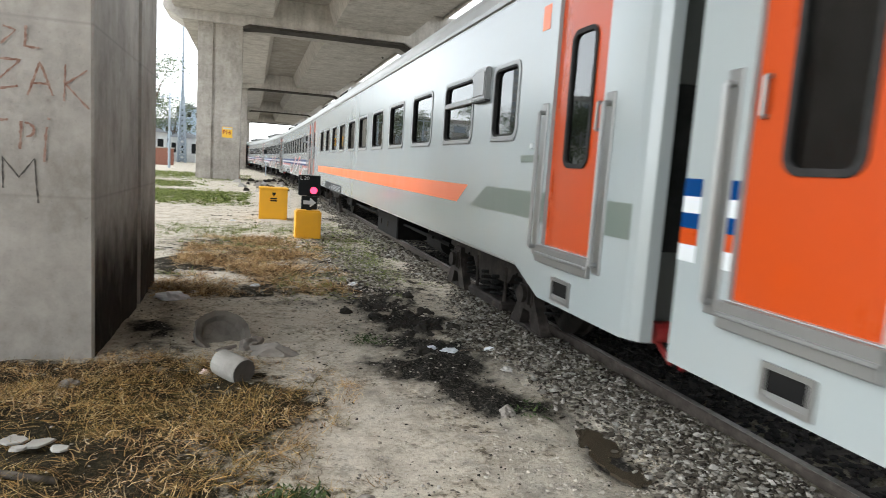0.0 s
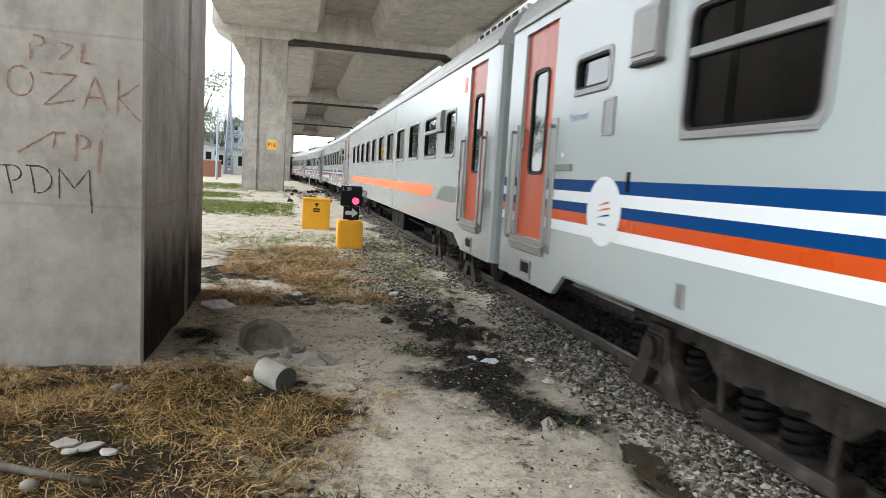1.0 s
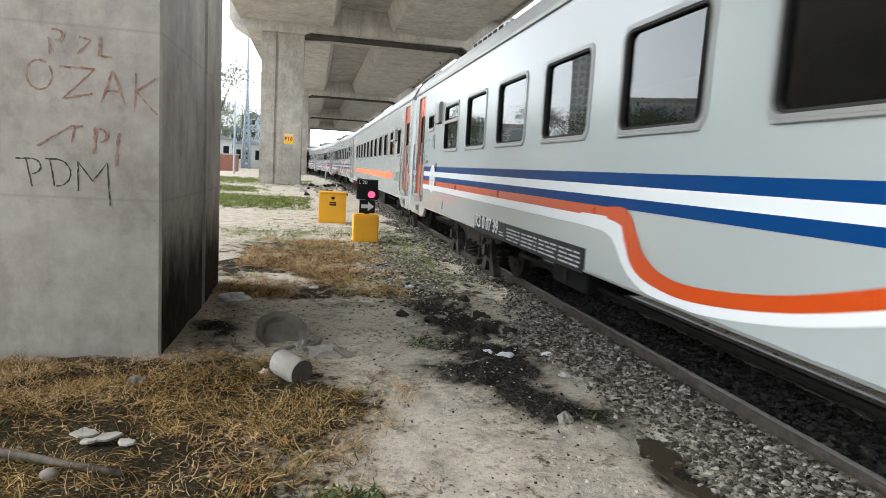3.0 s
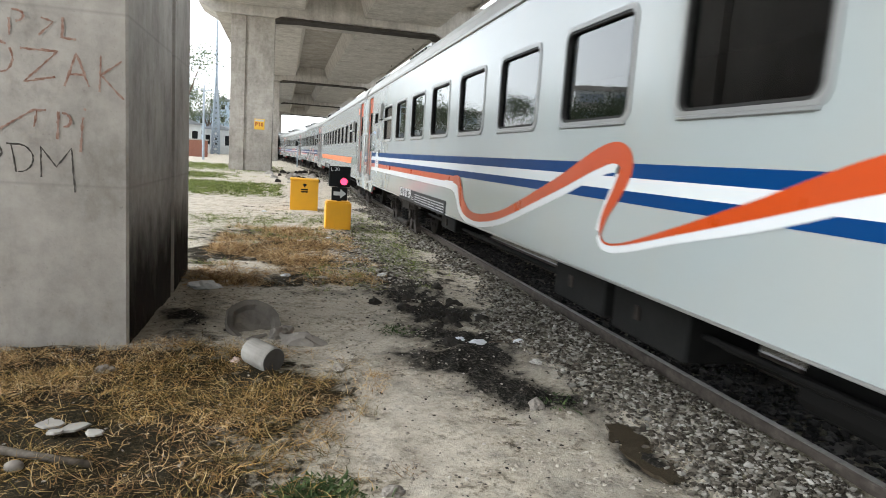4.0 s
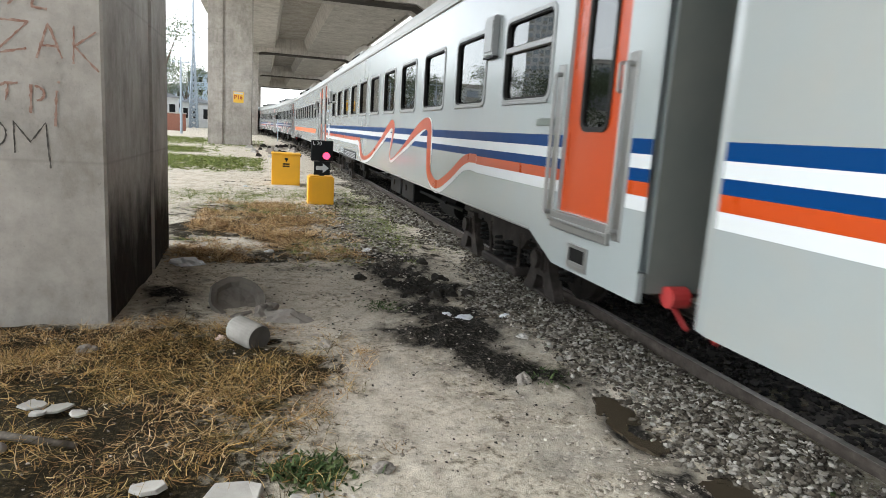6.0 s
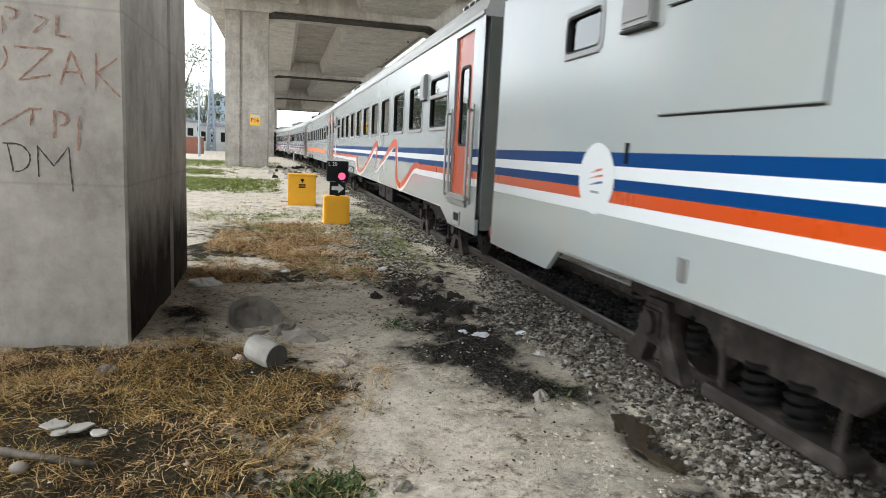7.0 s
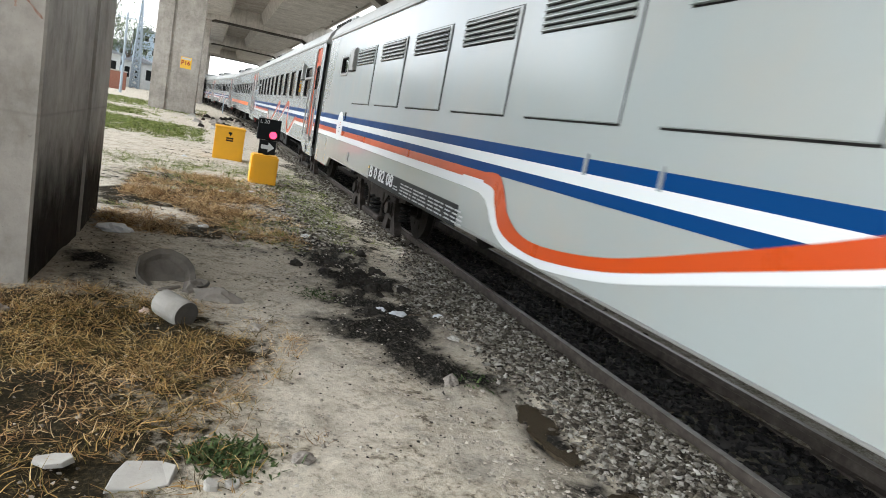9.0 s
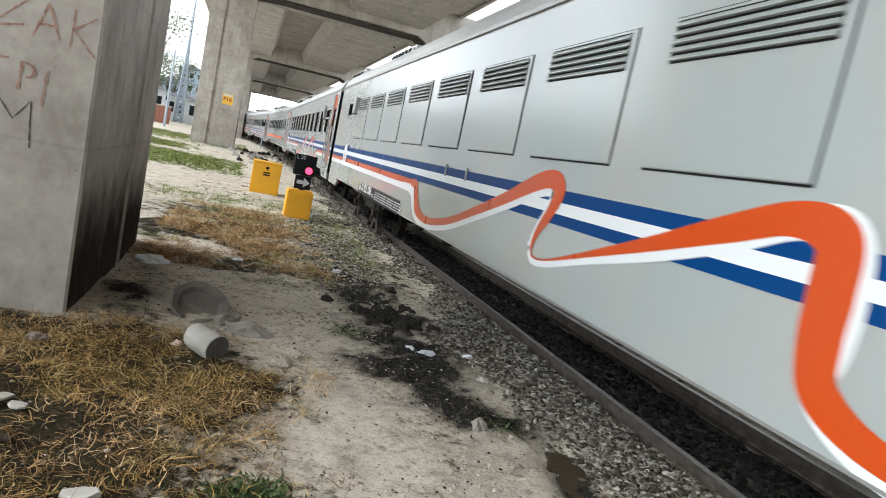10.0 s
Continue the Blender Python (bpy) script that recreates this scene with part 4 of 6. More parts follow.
def add_bogie(coach, s):
    """Four-wheel bogie: frame beams, flared axle guards, coil springs and two wheelsets."""
    b = new("bogie", None)
    bm = bmesh.new()
    for sx in (-1, 1):
        xo, xi = sx * 0.98, sx * 0.86
        lo, hi = min(xo, xi), max(xo, xi)
        prism(bm, [(-1.55, 0.66), (-1.2, 0.62), (-0.62, 0.62), (-0.5, 0.50), (0.5, 0.50), (0.62, 0.62), (1.2, 0.62), (1.55, 0.66), (1.5, 0.80), (-1.5, 0.80)], "x", lo, hi)
    for y in (-0.35, 0.35):
        box(bm, -0.9, 0.9, y - 0.12, y + 0.12, 0.52, 0.76, bevel=0.02)
    me = bpy.data.meshes.new("bogie")
    bm.to_mesh(me)
    bm.free()
    me.materials.append(BOGIE)
    bpy.data.objects.remove(b)
    b = new("bogie", me)
    b.parent = coach
    b.matrix_basis = pose(0, -s, 0)
    tagged(b, "dusty iron bogie under the coach")
    for ya in (-1.1, 1.1):
        for sx in (-1, 1):
            bm = bmesh.new()
            lo, hi = sorted((sx * 1.03, sx * 0.93))
            prism(bm, [(ya - 0.13, 0.68), (ya - 0.17, 0.48), (ya - 0.36, 0.20), (ya - 0.14, 0.20), (ya - 0.07, 0.36), (ya + 0.07, 0.36), (ya + 0.14, 0.20), (ya + 0.36, 0.20), (ya + 0.17, 0.48), (ya + 0.13, 0.68)], "x", lo, hi)
            box(bm, lo, hi, ya - 0.36, ya + 0.36, 0.175, 0.205, bevel=0.01)
            part("axle_guard", bm, BOGIE, b)
            bm = bmesh.new()
            box(bm, min(sx * 1.07, sx * 0.84), max(sx * 1.07, sx * 0.84), ya - 0.13, ya + 0.13, 0.40, 0.64, bevel=0.03, seg=2)
            rod(bm, (sx * 1.06, ya, 0.52), (sx * 1.11, ya, 0.52), 0.085, 14)
            part("axle_box", bm, BOGIE, b)
            for k in (-0.36, 0.36):
                part("spring", coil((sx * 0.93, ya + k), 0.38, 0.64, 0.065, 0.016, 4.5), UNDER, b)
        bm = bmesh.new()
        for sx in (-1, 1):
            rod(bm, (sx * 0.50, 0, 0), (sx * 0.60, 0, 0), 0.387, 32)
            rod(bm, (sx * 0.485, 0, 0), (sx * 0.505, 0, 0), 0.415, 32)
            rod(bm, (sx * 0.60, 0, 0), (sx * 0.66, 0, 0), 0.11, 12)
            for a in range(6):
                q = radians(60 * a)
                rod(bm, (sx * 0.604, 0.22 * math.cos(q), 0.22 * math.sin(q)), (sx * 0.612, 0.22 * math.cos(q), 0.22 * math.sin(q)), 0.035, 8)
        rod(bm, (-0.9, 0, 0), (0.9, 0, 0), 0.075, 12)
        w = part("wheelset", bm, WHEEL, b)
        w.matrix_basis = pose(0, ya, RAIL_TOP + 0.387)
    for sx in (-1, 1):
        for k in (-0.16, 0.16):
            part("bolster_spring", coil((sx * 0.93, k), 0.30, 0.55, 0.09, 0.02, 4), UNDER, b)
        lo, hi = sorted((sx * 1.06, sx * 0.84))
        part("spring_plank", boxed(lo, hi, -0.52, 0.52, 0.21, 0.30, bevel=0.02), BOGIE, b, "dusty brown spring plank")
        for k in (-0.42, 0.42):
            bm = bmesh.new()
            rod(bm, (sx * 0.98, k, 0.25), (sx * 0.98, k * 1.08, 0.66), 0.022)
            part("hanger", bm, BOGIE, b)


def coach_shell(name, label, body, openings, group="coaches of the train"):
    c = thing(name, label, "railway coach", group)
    part("side_wall", side_wall(openings), body, c)
    part("far_wall", boxed(HALF - 0.06, HALF, -COACH_L, 0, Z_SILL, 3.08), body, c)
    bm = bmesh.new()
    prism(bm, roof_outline(), "y", -COACH_L, 0)
    part("roof", bm, ROOF, c, "dull grey curved roof")
    part("gutter", boxed(-HALF - 0.022, -HALF + 0.01, -COACH_L + 0.02, -0.02, 3.085, 3.135, bevel=0.005), STEEL, c)
    part("floor", boxed(-HALF + 0.061, HALF - 0.061, -COACH_L + 0.062, -0.062, 0.892, 1.0), INSIDE, c)
    for y0, y1 in ((-0.06, 0.0), (-COACH_L, -COACH_L + 0.06)):
        part("end_wall", boxed(-HALF + 0.061, HALF - 0.061, y0, y1, 0.78, 3.069), ENDGREY, c)
    for y0, y1, flip in ((-1.60, 0.0, 1), (-COACH_L, -COACH_L + 1.60, -1)):
        out = [(y1, Z_SILL), (y1, 0.725), (y0 + 0.2, 0.725), (y0, Z_SILL)] if flip == 1 else [(y0, Z_SILL), (y0, 0.725), (y1 - 0.45, 0.725), (y1, Z_SILL)]
        for xs in (-HALF, HALF - 0.04):
            bm = bmesh.new()
            prism(bm, out, "x", xs, xs + 0.04)
            part("end_skirt", bm, body, c)
        ye = 0.0 if flip == 1 else -COACH_L
        bm = bmesh.new()
        for i in range(4):
            y = ye + flip * (0.03 + 0.05 * i)
            lo, hi = sorted((y, y + flip * 0.03))
            ring_out, ring_in = round_rect(-0.72, 0.72, 1.05, 2.95, 0.1), round_rect(-0.5, 0.5, 1.15, 2.85, 0.08)
            rows = [[bm.verts.new((p[0], yy, p[1])) for p in o] for o, yy in ((ring_out, lo), (ring_out, hi), (ring_in, hi), (ring_in, lo))]
            for a, b in zip(rows, rows[1:] + rows[:1]):
                for j in range(len(a)):
                    bm.faces.new((a[j], a[(j + 1) % len(a)], b[(j + 1) % len(a)], b[j]))
        part("gangway", bm, BELLOWS, c, "grey folded gangway bellows")
        bm = bmesh.new()
        rod(bm, (0, ye, 0.85), (0, ye + flip * 0.2, 0.85), 0.09)
        box(bm, -0.14, 0.14, *sorted((ye + flip * 0.12, ye + flip * 0.21)), 0.70, 1.0, bevel=0.04)
        part("coupler", bm, REDP, c, "red painted coupler")
        bm = bmesh.new()
        tube(bm, [(-1.25, ye + flip * 0.19 * math.sin(math.pi * k / 10), 0.74 - 0.13 * math.sin(math.pi * k / 10)) for k in range(11)], 0.018)
        rod(bm, (-1.31, ye + flip * 0.05, 0.77), (-1.19, ye + flip * 0.05, 0.77), 0.065, 12)
        part("brake_hose", bm, REDP, c, "red brake hose and cock")
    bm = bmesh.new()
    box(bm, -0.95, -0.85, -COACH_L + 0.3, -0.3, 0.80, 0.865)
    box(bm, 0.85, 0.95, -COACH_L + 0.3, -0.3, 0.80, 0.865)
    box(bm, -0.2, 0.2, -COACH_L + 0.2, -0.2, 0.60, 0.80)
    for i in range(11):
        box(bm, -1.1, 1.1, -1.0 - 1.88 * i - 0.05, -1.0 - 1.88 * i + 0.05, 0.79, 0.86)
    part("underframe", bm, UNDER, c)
    part("sill_angle", boxed(-HALF - 0.006, -HALF + 0.004, -COACH_L + 1.62, -1.62, 0.900, 0.918, bevel=0.003), ALU, c, "pale metal edge along the sill")
    for s in (3.4, 17.4):
        add_bogie(c, s)
    for s in (2.6, 18.2):
        u = part("roof_unit", boxed(-0.75, 0.75, -s - 1.1, -s + 1.1, 3.68, 3.98, bevel=0.07, seg=2), ROOF, c, "roof air conditioner")
        bm = bmesh.new()
        for i in range(6):
            y = -s - 0.8 + 0.32 * i
            box(bm, -0.765, -0.745, y - 0.1, y + 0.1, 3.78, 3.9)
        part("grille", bm, UNDER, u)
    return c


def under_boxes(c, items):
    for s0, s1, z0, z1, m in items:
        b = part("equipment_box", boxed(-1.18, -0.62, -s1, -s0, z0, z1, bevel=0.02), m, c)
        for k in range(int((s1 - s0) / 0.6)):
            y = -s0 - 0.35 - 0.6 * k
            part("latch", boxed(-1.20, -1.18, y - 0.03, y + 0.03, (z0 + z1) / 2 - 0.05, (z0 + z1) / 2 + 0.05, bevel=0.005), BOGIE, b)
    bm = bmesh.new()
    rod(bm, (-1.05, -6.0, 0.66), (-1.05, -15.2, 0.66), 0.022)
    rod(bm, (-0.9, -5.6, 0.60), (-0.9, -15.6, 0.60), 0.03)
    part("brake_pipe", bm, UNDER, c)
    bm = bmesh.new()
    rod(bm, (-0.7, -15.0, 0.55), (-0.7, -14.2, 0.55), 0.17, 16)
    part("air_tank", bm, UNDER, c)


def outside_box(c, s0, s1, z0, z1):
    b = part("destination_box", boxed(-HALF - 0.055, -HALF + 0.005, -s1, -s0, z0, z1, bevel=0.012, seg=2), ALU, c, "small grey destination box on the wall")
    part("cover", boxed(-HALF - 0.064, -HALF - 0.052, -s1 + 0.03, -s0 - 0.03, z0 + 0.04, z1 - 0.04, bevel=0.004), STEEL, b)
    part("bracket", boxed(-HALF - 0.05, -HALF, -s1 - 0.01, -s0 + 0.01, z0 - 0.015, z0 + 0.002), RUBBER, b)


def emblem(c, s, z):
    bm = bmesh.new()
    vs = [bm.verts.new((-HALF - 0.008, -s + 0.25 * math.cos(radians(10 * i)), z + 0.242 * math.sin(radians(10 * i)))) for i in range(36)]
    bm.faces.new(vs)
    e = part("emblem", bm, WHITE, c, "white oval badge with orange and blue swooshes")
    for name, material, zz, w, h in (("swoosh", ORANGE, 0.055, 0.17, 0.022), ("swoosh", ORANGE, 0.015, 0.20, 0.02), ("swoosh", BLUE, -0.03, 0.20, 0.02), ("bar", STEEL, -0.10, 0.12, 0.018)):
        bm = bmesh.new()
        q = [(-w / 2, zz - h), (w / 2, zz + h * 0.2), (w / 2, zz + h * 0.9), (w * 0.1, zz + h * 0.4)] if name == "swoosh" else [(-w / 2, zz), (w / 2, zz), (w / 2, zz + h), (-w / 2, zz + h)]
        bm.faces.new([bm.verts.new((-HALF - 0.0095, -s - a, z + b)) for a, b in q])
        part(name, bm, material, e)


def small_fittings(c, ends):
    """Lamp irons, a data plate and slots near a coach end; ends: (s of the end, direction)."""
    for s0, d in ends:
        for a, b, z0, z1, m, nm in ((2.50, 2.53, 1.60, 1.73, UNDER, "lamp_iron"), (3.16, 3.23, 0.99, 1.12, STEEL, "lamp_iron"), (1.30, 1.62, 1.735, 1.79, GREEN, "data_plate"), (1.42, 1.47, 1.84, 1.88, WHITE, "tag")):
            if (d < 0 and nm == "lamp_iron") or (c.name.startswith("power") and nm in ("data_plate", "tag")):
                continue
            lo, hi = sorted((-(s0 + d * a), -(s0 + d * b)))
            part(nm, boxed(-HALF - 0.015, -HALF + 0.002, lo, hi, z0, z1, bevel=0.003), m, c)


WIN_S = [3.01 + 1.53 * k for k in range(11)]


def stripes(c, body_segments, ribbon_gap):
    for s0, s1 in body_segments:
        strip(c, "blue_stripe", BLUE, s0, s1, 1.582, 1.670)
        strip(c, "white_stripe", WHITE, s0, s1, 1.500, 1.582)
        strip(c, "blue_stripe", BLUE, s0, s1, 1.425, 1.500)
        cuts = [(s0, s1)]
        if ribbon_gap and s0 < ribbon_gap[0] < s1:
            cuts = [(s0, ribbon_gap[0]), (ribbon_gap[1], s1)]
        for a, b in cuts:
            strip(c, "orange_stripe", ORANGE, a, b, 1.343, 1.425)
            strip(c, "white_stripe", WHITE, a, b, 1.259, 1.343)


def corner_panel(c, body, y, d):
    """The rounded corner by which the side runs past the end wall."""
    for sx in (-1, 1):
        bm = bmesh.new()
        prism(bm, [(sx * (HALF - a), y + d * b) for a, b in ((0, 0), (0.012, 0.07), (0.05, 0.125), (0.12, 0.14), (0.12, 0.10), (0.055, 0))], "z", 0.73, 3.06)
        part("corner_panel", bm, body, c, "rounded light grey corner of the coach end")


def build_coach_b():
    """Economy coach with blue, white and orange stripes."""
    openings = [(s + 0.04, s + 1.02, 1.955, 2.625) for s in WIN_S] + [(1.57, 2.13, 2.345, 2.575)]
    openings += [(0.38, 1.14, 1.13, 3.0), (19.66, 20.42, 1.13, 3.0)]
    c = coach_shell("passenger_coach", "light grey passenger coach with blue, white and orange stripes", BODY, openings)
    for k, s in enumerate(WIN_S):
        add_window(c, s, s + 1.06, 1.92, 2.66, bar=k in (0, 10), far=True)
    add_window(c, 1.54, 2.16, 2.31, 2.61, rad=0.06)
    add_door(c, 0.38, 1.14)
    add_door(c, 19.66, 20.42, True)
    outside_box(c, 2.48, 2.80, 2.40, 2.74)
    outside_box(c, 17.85, 18.12, 2.37, 2.74)
    stripes(c, [(0, 0.13), (0.24, 0.375), (1.145, 1.19), (1.30, 19.5), (19.61, 19.655), (20.425, 20.47), (20.58, COACH_L)], (9.12, 17.7))
    ribbon(c, 9.37, 0.15)
    emblem(c, 2.21, 1.457)
    part("data_plate", boxed(-HALF - 0.015, -HALF + 0.002, -COACH_L + 1.30, -COACH_L + 1.62, 1.735, 1.79, bevel=0.003), GREEN, c)
    number_board(c, "K3 0 07 39", 5.39, 8.8)
    small_fittings(c, [(0, 1)])
    bm = bmesh.new()
    ring(bm, round_rect(-2.25, -2.08, 1.98, 2.24, 0.01), round_rect(-2.23, -2.10, 2.0, 2.22, 0.01), -HALF - 0.012, -HALF)
    h = part("plate_holder", bm, ALU, c)
    part("plate", boxed(-HALF - 0.006, -HALF + 0.002, -2.24, -2.09, 1.99, 2.23), ALU, h)
    lettering("class_name", "Ekonomi", 0.095, side_text(-HALF - 0.004, 1.50, 2.10), paint("faded_blue", (0.25, 0.36, 0.5), 0.4), c, 0.001)
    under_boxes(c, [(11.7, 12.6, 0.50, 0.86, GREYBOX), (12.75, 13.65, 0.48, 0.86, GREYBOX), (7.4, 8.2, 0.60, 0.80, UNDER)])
    return c


def build_coach_a():
    """Coach with a faded orange stripe and a grey-green end band."""
    L = COACH_L
    wins = [L - 2.90 - 1.04 - 1.53 * k for k in range(10)]
    openings = [(s + 0.03, s + 0.99, 1.955, 2.545) for s in wins] + [(L - 2.36, L - 1.82, 1.955, 2.545)]
    openings += [(0.38, 1.14, 1.13, 3.0), (L - 1.15, L - 0.43, 1.13, 3.0)]
    c = coach_shell("passenger_coach", "light grey passenger coach with orange stripe and grey-green end band", BODY, openings)
    for k, s in enumerate(wins):
        add_window(c, s, s + 1.02, 1.92, 2.58, bar=k == 0, far=True)
    add_window(c, L - 2.40, L - 1.78, 1.92, 2.58)
    add_door(c, 0.38, 1.14)
    add_door(c, L - 1.15, L - 0.43, True)
    outside_box(c, L - 2.82, L - 2.48, 2.30, 2.60)
    strip(c, "orange_stripe", SALMON, 2.6, L - 2.93, 1.31, 1.50, slant1=-0.33)
    for a, b, sl in ((L - 2.40, L - 1.35, -0.42), (L - 1.20, L - 1.152, 0), (L - 0.428, L - 0.38, 0), (L - 0.27, L, 0)):
        strip(c, "green_band", GREEN, a, b, 1.30, 1.51, slant0=sl)
    corner_panel(c, BODY, -L, -1)
    part("end_panel", boxed(-1.36, -0.80, -L - 0.03, -L - 0.003, 1.24, 2.20, bevel=0.006), BELLOWS, c, "dark panel on the end wall")
    number_board(c, "", 5.0, 8.4)
    small_fittings(c, [(L, -1)])
    part("notice", boxed(-HALF - 0.004, -HALF, -(L - 1.42), -(L - 1.30), 2.72, 2.90), SALMON, c, "small reddish notice")
    under_boxes(c, [(11.7, 13.4, 0.40, 0.80, UNDER), (7.4, 8.2, 0.60, 0.80, UNDER)])
    return c


def build_coach_c():
    """Windowless power car with rows of louvred panels."""
    openings = [(1.49, 2.03, 2.385, 2.655)]
    c = coach_shell("power_car", "light grey generator car with louvred panels and striped sides", BODY_C, openings)
    add_window(c, 1.45, 2.07, 2.35, 2.69, rad=0.06)
    outside_box(c, 2.38, 2.72, 2.41, 2.76)
    for k in range(11):
        s = 2.82 + 1.533 * k
        p = part("access_panel", boxed(-HALF - 0.014, -HALF + 0.005, -s - 1.17, -s, 1.885, 2.72, bevel=0.006), BODY_C, c, "grey access panel with louvres")
        # Dark sheet past the panel's lower and rear edges paints its shadow line.
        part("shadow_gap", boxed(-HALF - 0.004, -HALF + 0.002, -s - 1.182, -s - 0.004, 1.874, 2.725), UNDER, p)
        # Flat near-black plate in place of the shade between the slats.
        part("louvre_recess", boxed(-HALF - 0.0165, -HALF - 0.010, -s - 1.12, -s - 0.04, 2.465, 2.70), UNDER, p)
        for i in range(5):
            z = 2.475 + 0.046 * i
            bm = bmesh.new()
            prism(bm, [(-HALF - 0.016, z), (-HALF - 0.036, z + 0.004), (-HALF - 0.036, z + 0.010), (-HALF - 0.016, z + 0.034)], "y", -s - 1.12, -s - 0.04)
            part("slat", bm, BODY_C, p)
    stripes(c, [(0, COACH_L)], (8.5, 17.1))
    ribbon(c, 8.73)
    corner_panel(c, BODY_C, 0, 1)
    emblem(c, 2.14, 1.49)
    number_board(c, "B 0 82 08", 4.70, 8.05, 1.17)
    small_fittings(c, [(0, 1)])
    for s in (9.9, 10.6):
        part("lamp_iron", boxed(-HALF - 0.02, -HALF + 0.002, -s - 0.010, -s + 0.010, 1.57, 1.70, bevel=0.004), BODY_C, c)
    for i in range(2):
        part("hinge", boxed(-HALF - 0.03, -HALF + 0.002, -15.6 - 0.05, -15.6 + 0.10, 1.18 + 0.28 * i, 1.25 + 0.28 * i, bevel=0.01), RUBBER, c)
    return c


COACH_B = build_coach_b()
COACH_A = build_coach_a()
COACH_C = build_coach_c()
AHEAD = [copy_thing(COACH_B, pose(TRACK_X, 0, 0)) for _ in range(5)]
TRAIN = [(COACH_C, 2.70 - 21.4), (COACH_B, 2.70), (COACH_A, 2.70 + 0.45 + COACH_L)]
TRAIN += [(c, 2.70 + 0.45 + COACH_L + 21.3 * (k + 1)) for k, c in enumerate(AHEAD)]


# ---- signal and yellow blocks beside the track ----
def build_signal():
    s = thing("signal", "low shunting signal, red light and arrow on yellow base", "signal", m=pose(1.19, 13.55, 0))
    part("base", boxed(-0.27, 0.26, 0.0, 0.5, -0.05, 0.60, bevel=0.03, seg=2), YELLOW, s, "yellow painted concrete base")
    part("post", boxed(-0.04, 0.06, 0.16, 0.26, 0.58, 1.25, bevel=0.01), BLACK, s)
    lo = part("arrow_plate", boxed(-0.16, 0.17, 0.10, 0.15, 0.62, 0.90, bevel=0.008), BLACK, s, "black plate with white arrow")
    bm = bmesh.new()
    prism(bm, [(-0.12, 0.725), (0.02, 0.725), (0.02, 0.665), (0.145, 0.765), (0.02, 0.865), (0.02, 0.805), (-0.12, 0.805)], "y", 0.093, 0.099)
    part("arrow", bm, WHITE, lo)
    up = part("lamp_plate", boxed(-0.23, 0.22, 0.08, 0.15, 0.91, 1.335, bevel=0.012), BLACK, s, "black signal head")
    lettering("number", "L 20", 0.105, Matrix.Translation((-0.20, 0.078, 1.215)) @ pose(0, 0, 0, 90, 0, 0), WHITE, up, 0.002)
    bm = bmesh.new()
    rod(bm, (0.085, 0.06, 1.02), (0.085, 0.082, 1.02), 0.072, 20)
    part("lamp", bm, RED_LAMP, up, "glowing red lamp")
    bm = bmesh.new()
    prev = None
    for i in range(9):
        a = radians(-10 + 200 * i / 8)
        c = Vector((0.085 + 0.085 * math.cos(a), 0.02, 1.02 + 0.085 * math.sin(a)))
        if prev:
            v4 = [bm.verts.new(p) for p in (prev, c, c + Vector((0, 0.065, 0)), prev + Vector((0, 0.065, 0)))]
            bm.faces.new(v4)
        prev = c
    part("hood", bm, BLACK, up)
    return s


build_signal()
blk = thing("cable_box", "square yellow painted cable box on the ground", "cable box", m=pose(0.61, 17.9, 0))
part("block", boxed(-0.37, 0.37, 0, 0.65, -0.05, 0.80, bevel=0.02, seg=2), YELLOW, blk)
part("lid", boxed(-0.385, 0.385, -0.012, 0.66, 0.795, 0.85, bevel=0.012), YELLOW, blk)
bm = bmesh.new()
for x0, x1, z0, z1 in ((-0.04, 0.05, 0.66, 0.72), (-0.01, 0.02, 0.62, 0.66), (-0.09, 0.09, 0.54, 0.58), (-0.09, 0.09, 0.48, 0.52)):
    box(bm, x0, x1, -0.004, 0.002, z0, z1)
part("marking", bm, BLACK, blk, "small dark stencilled marks")

far_sig = thing("far_signal", "small dark track signal on a thin post", "signal", m=pose(1.3, 62, 0))
bm = bmesh.new()
rod(bm, (0, 0, 0), (0, 0, 2.2), 0.05)
part("post", bm, MAST, far_sig)
part("head", boxed(-0.22, 0.22, -0.1, 0.1, 2.0, 2.4, bevel=0.03), BLACK, far_sig)


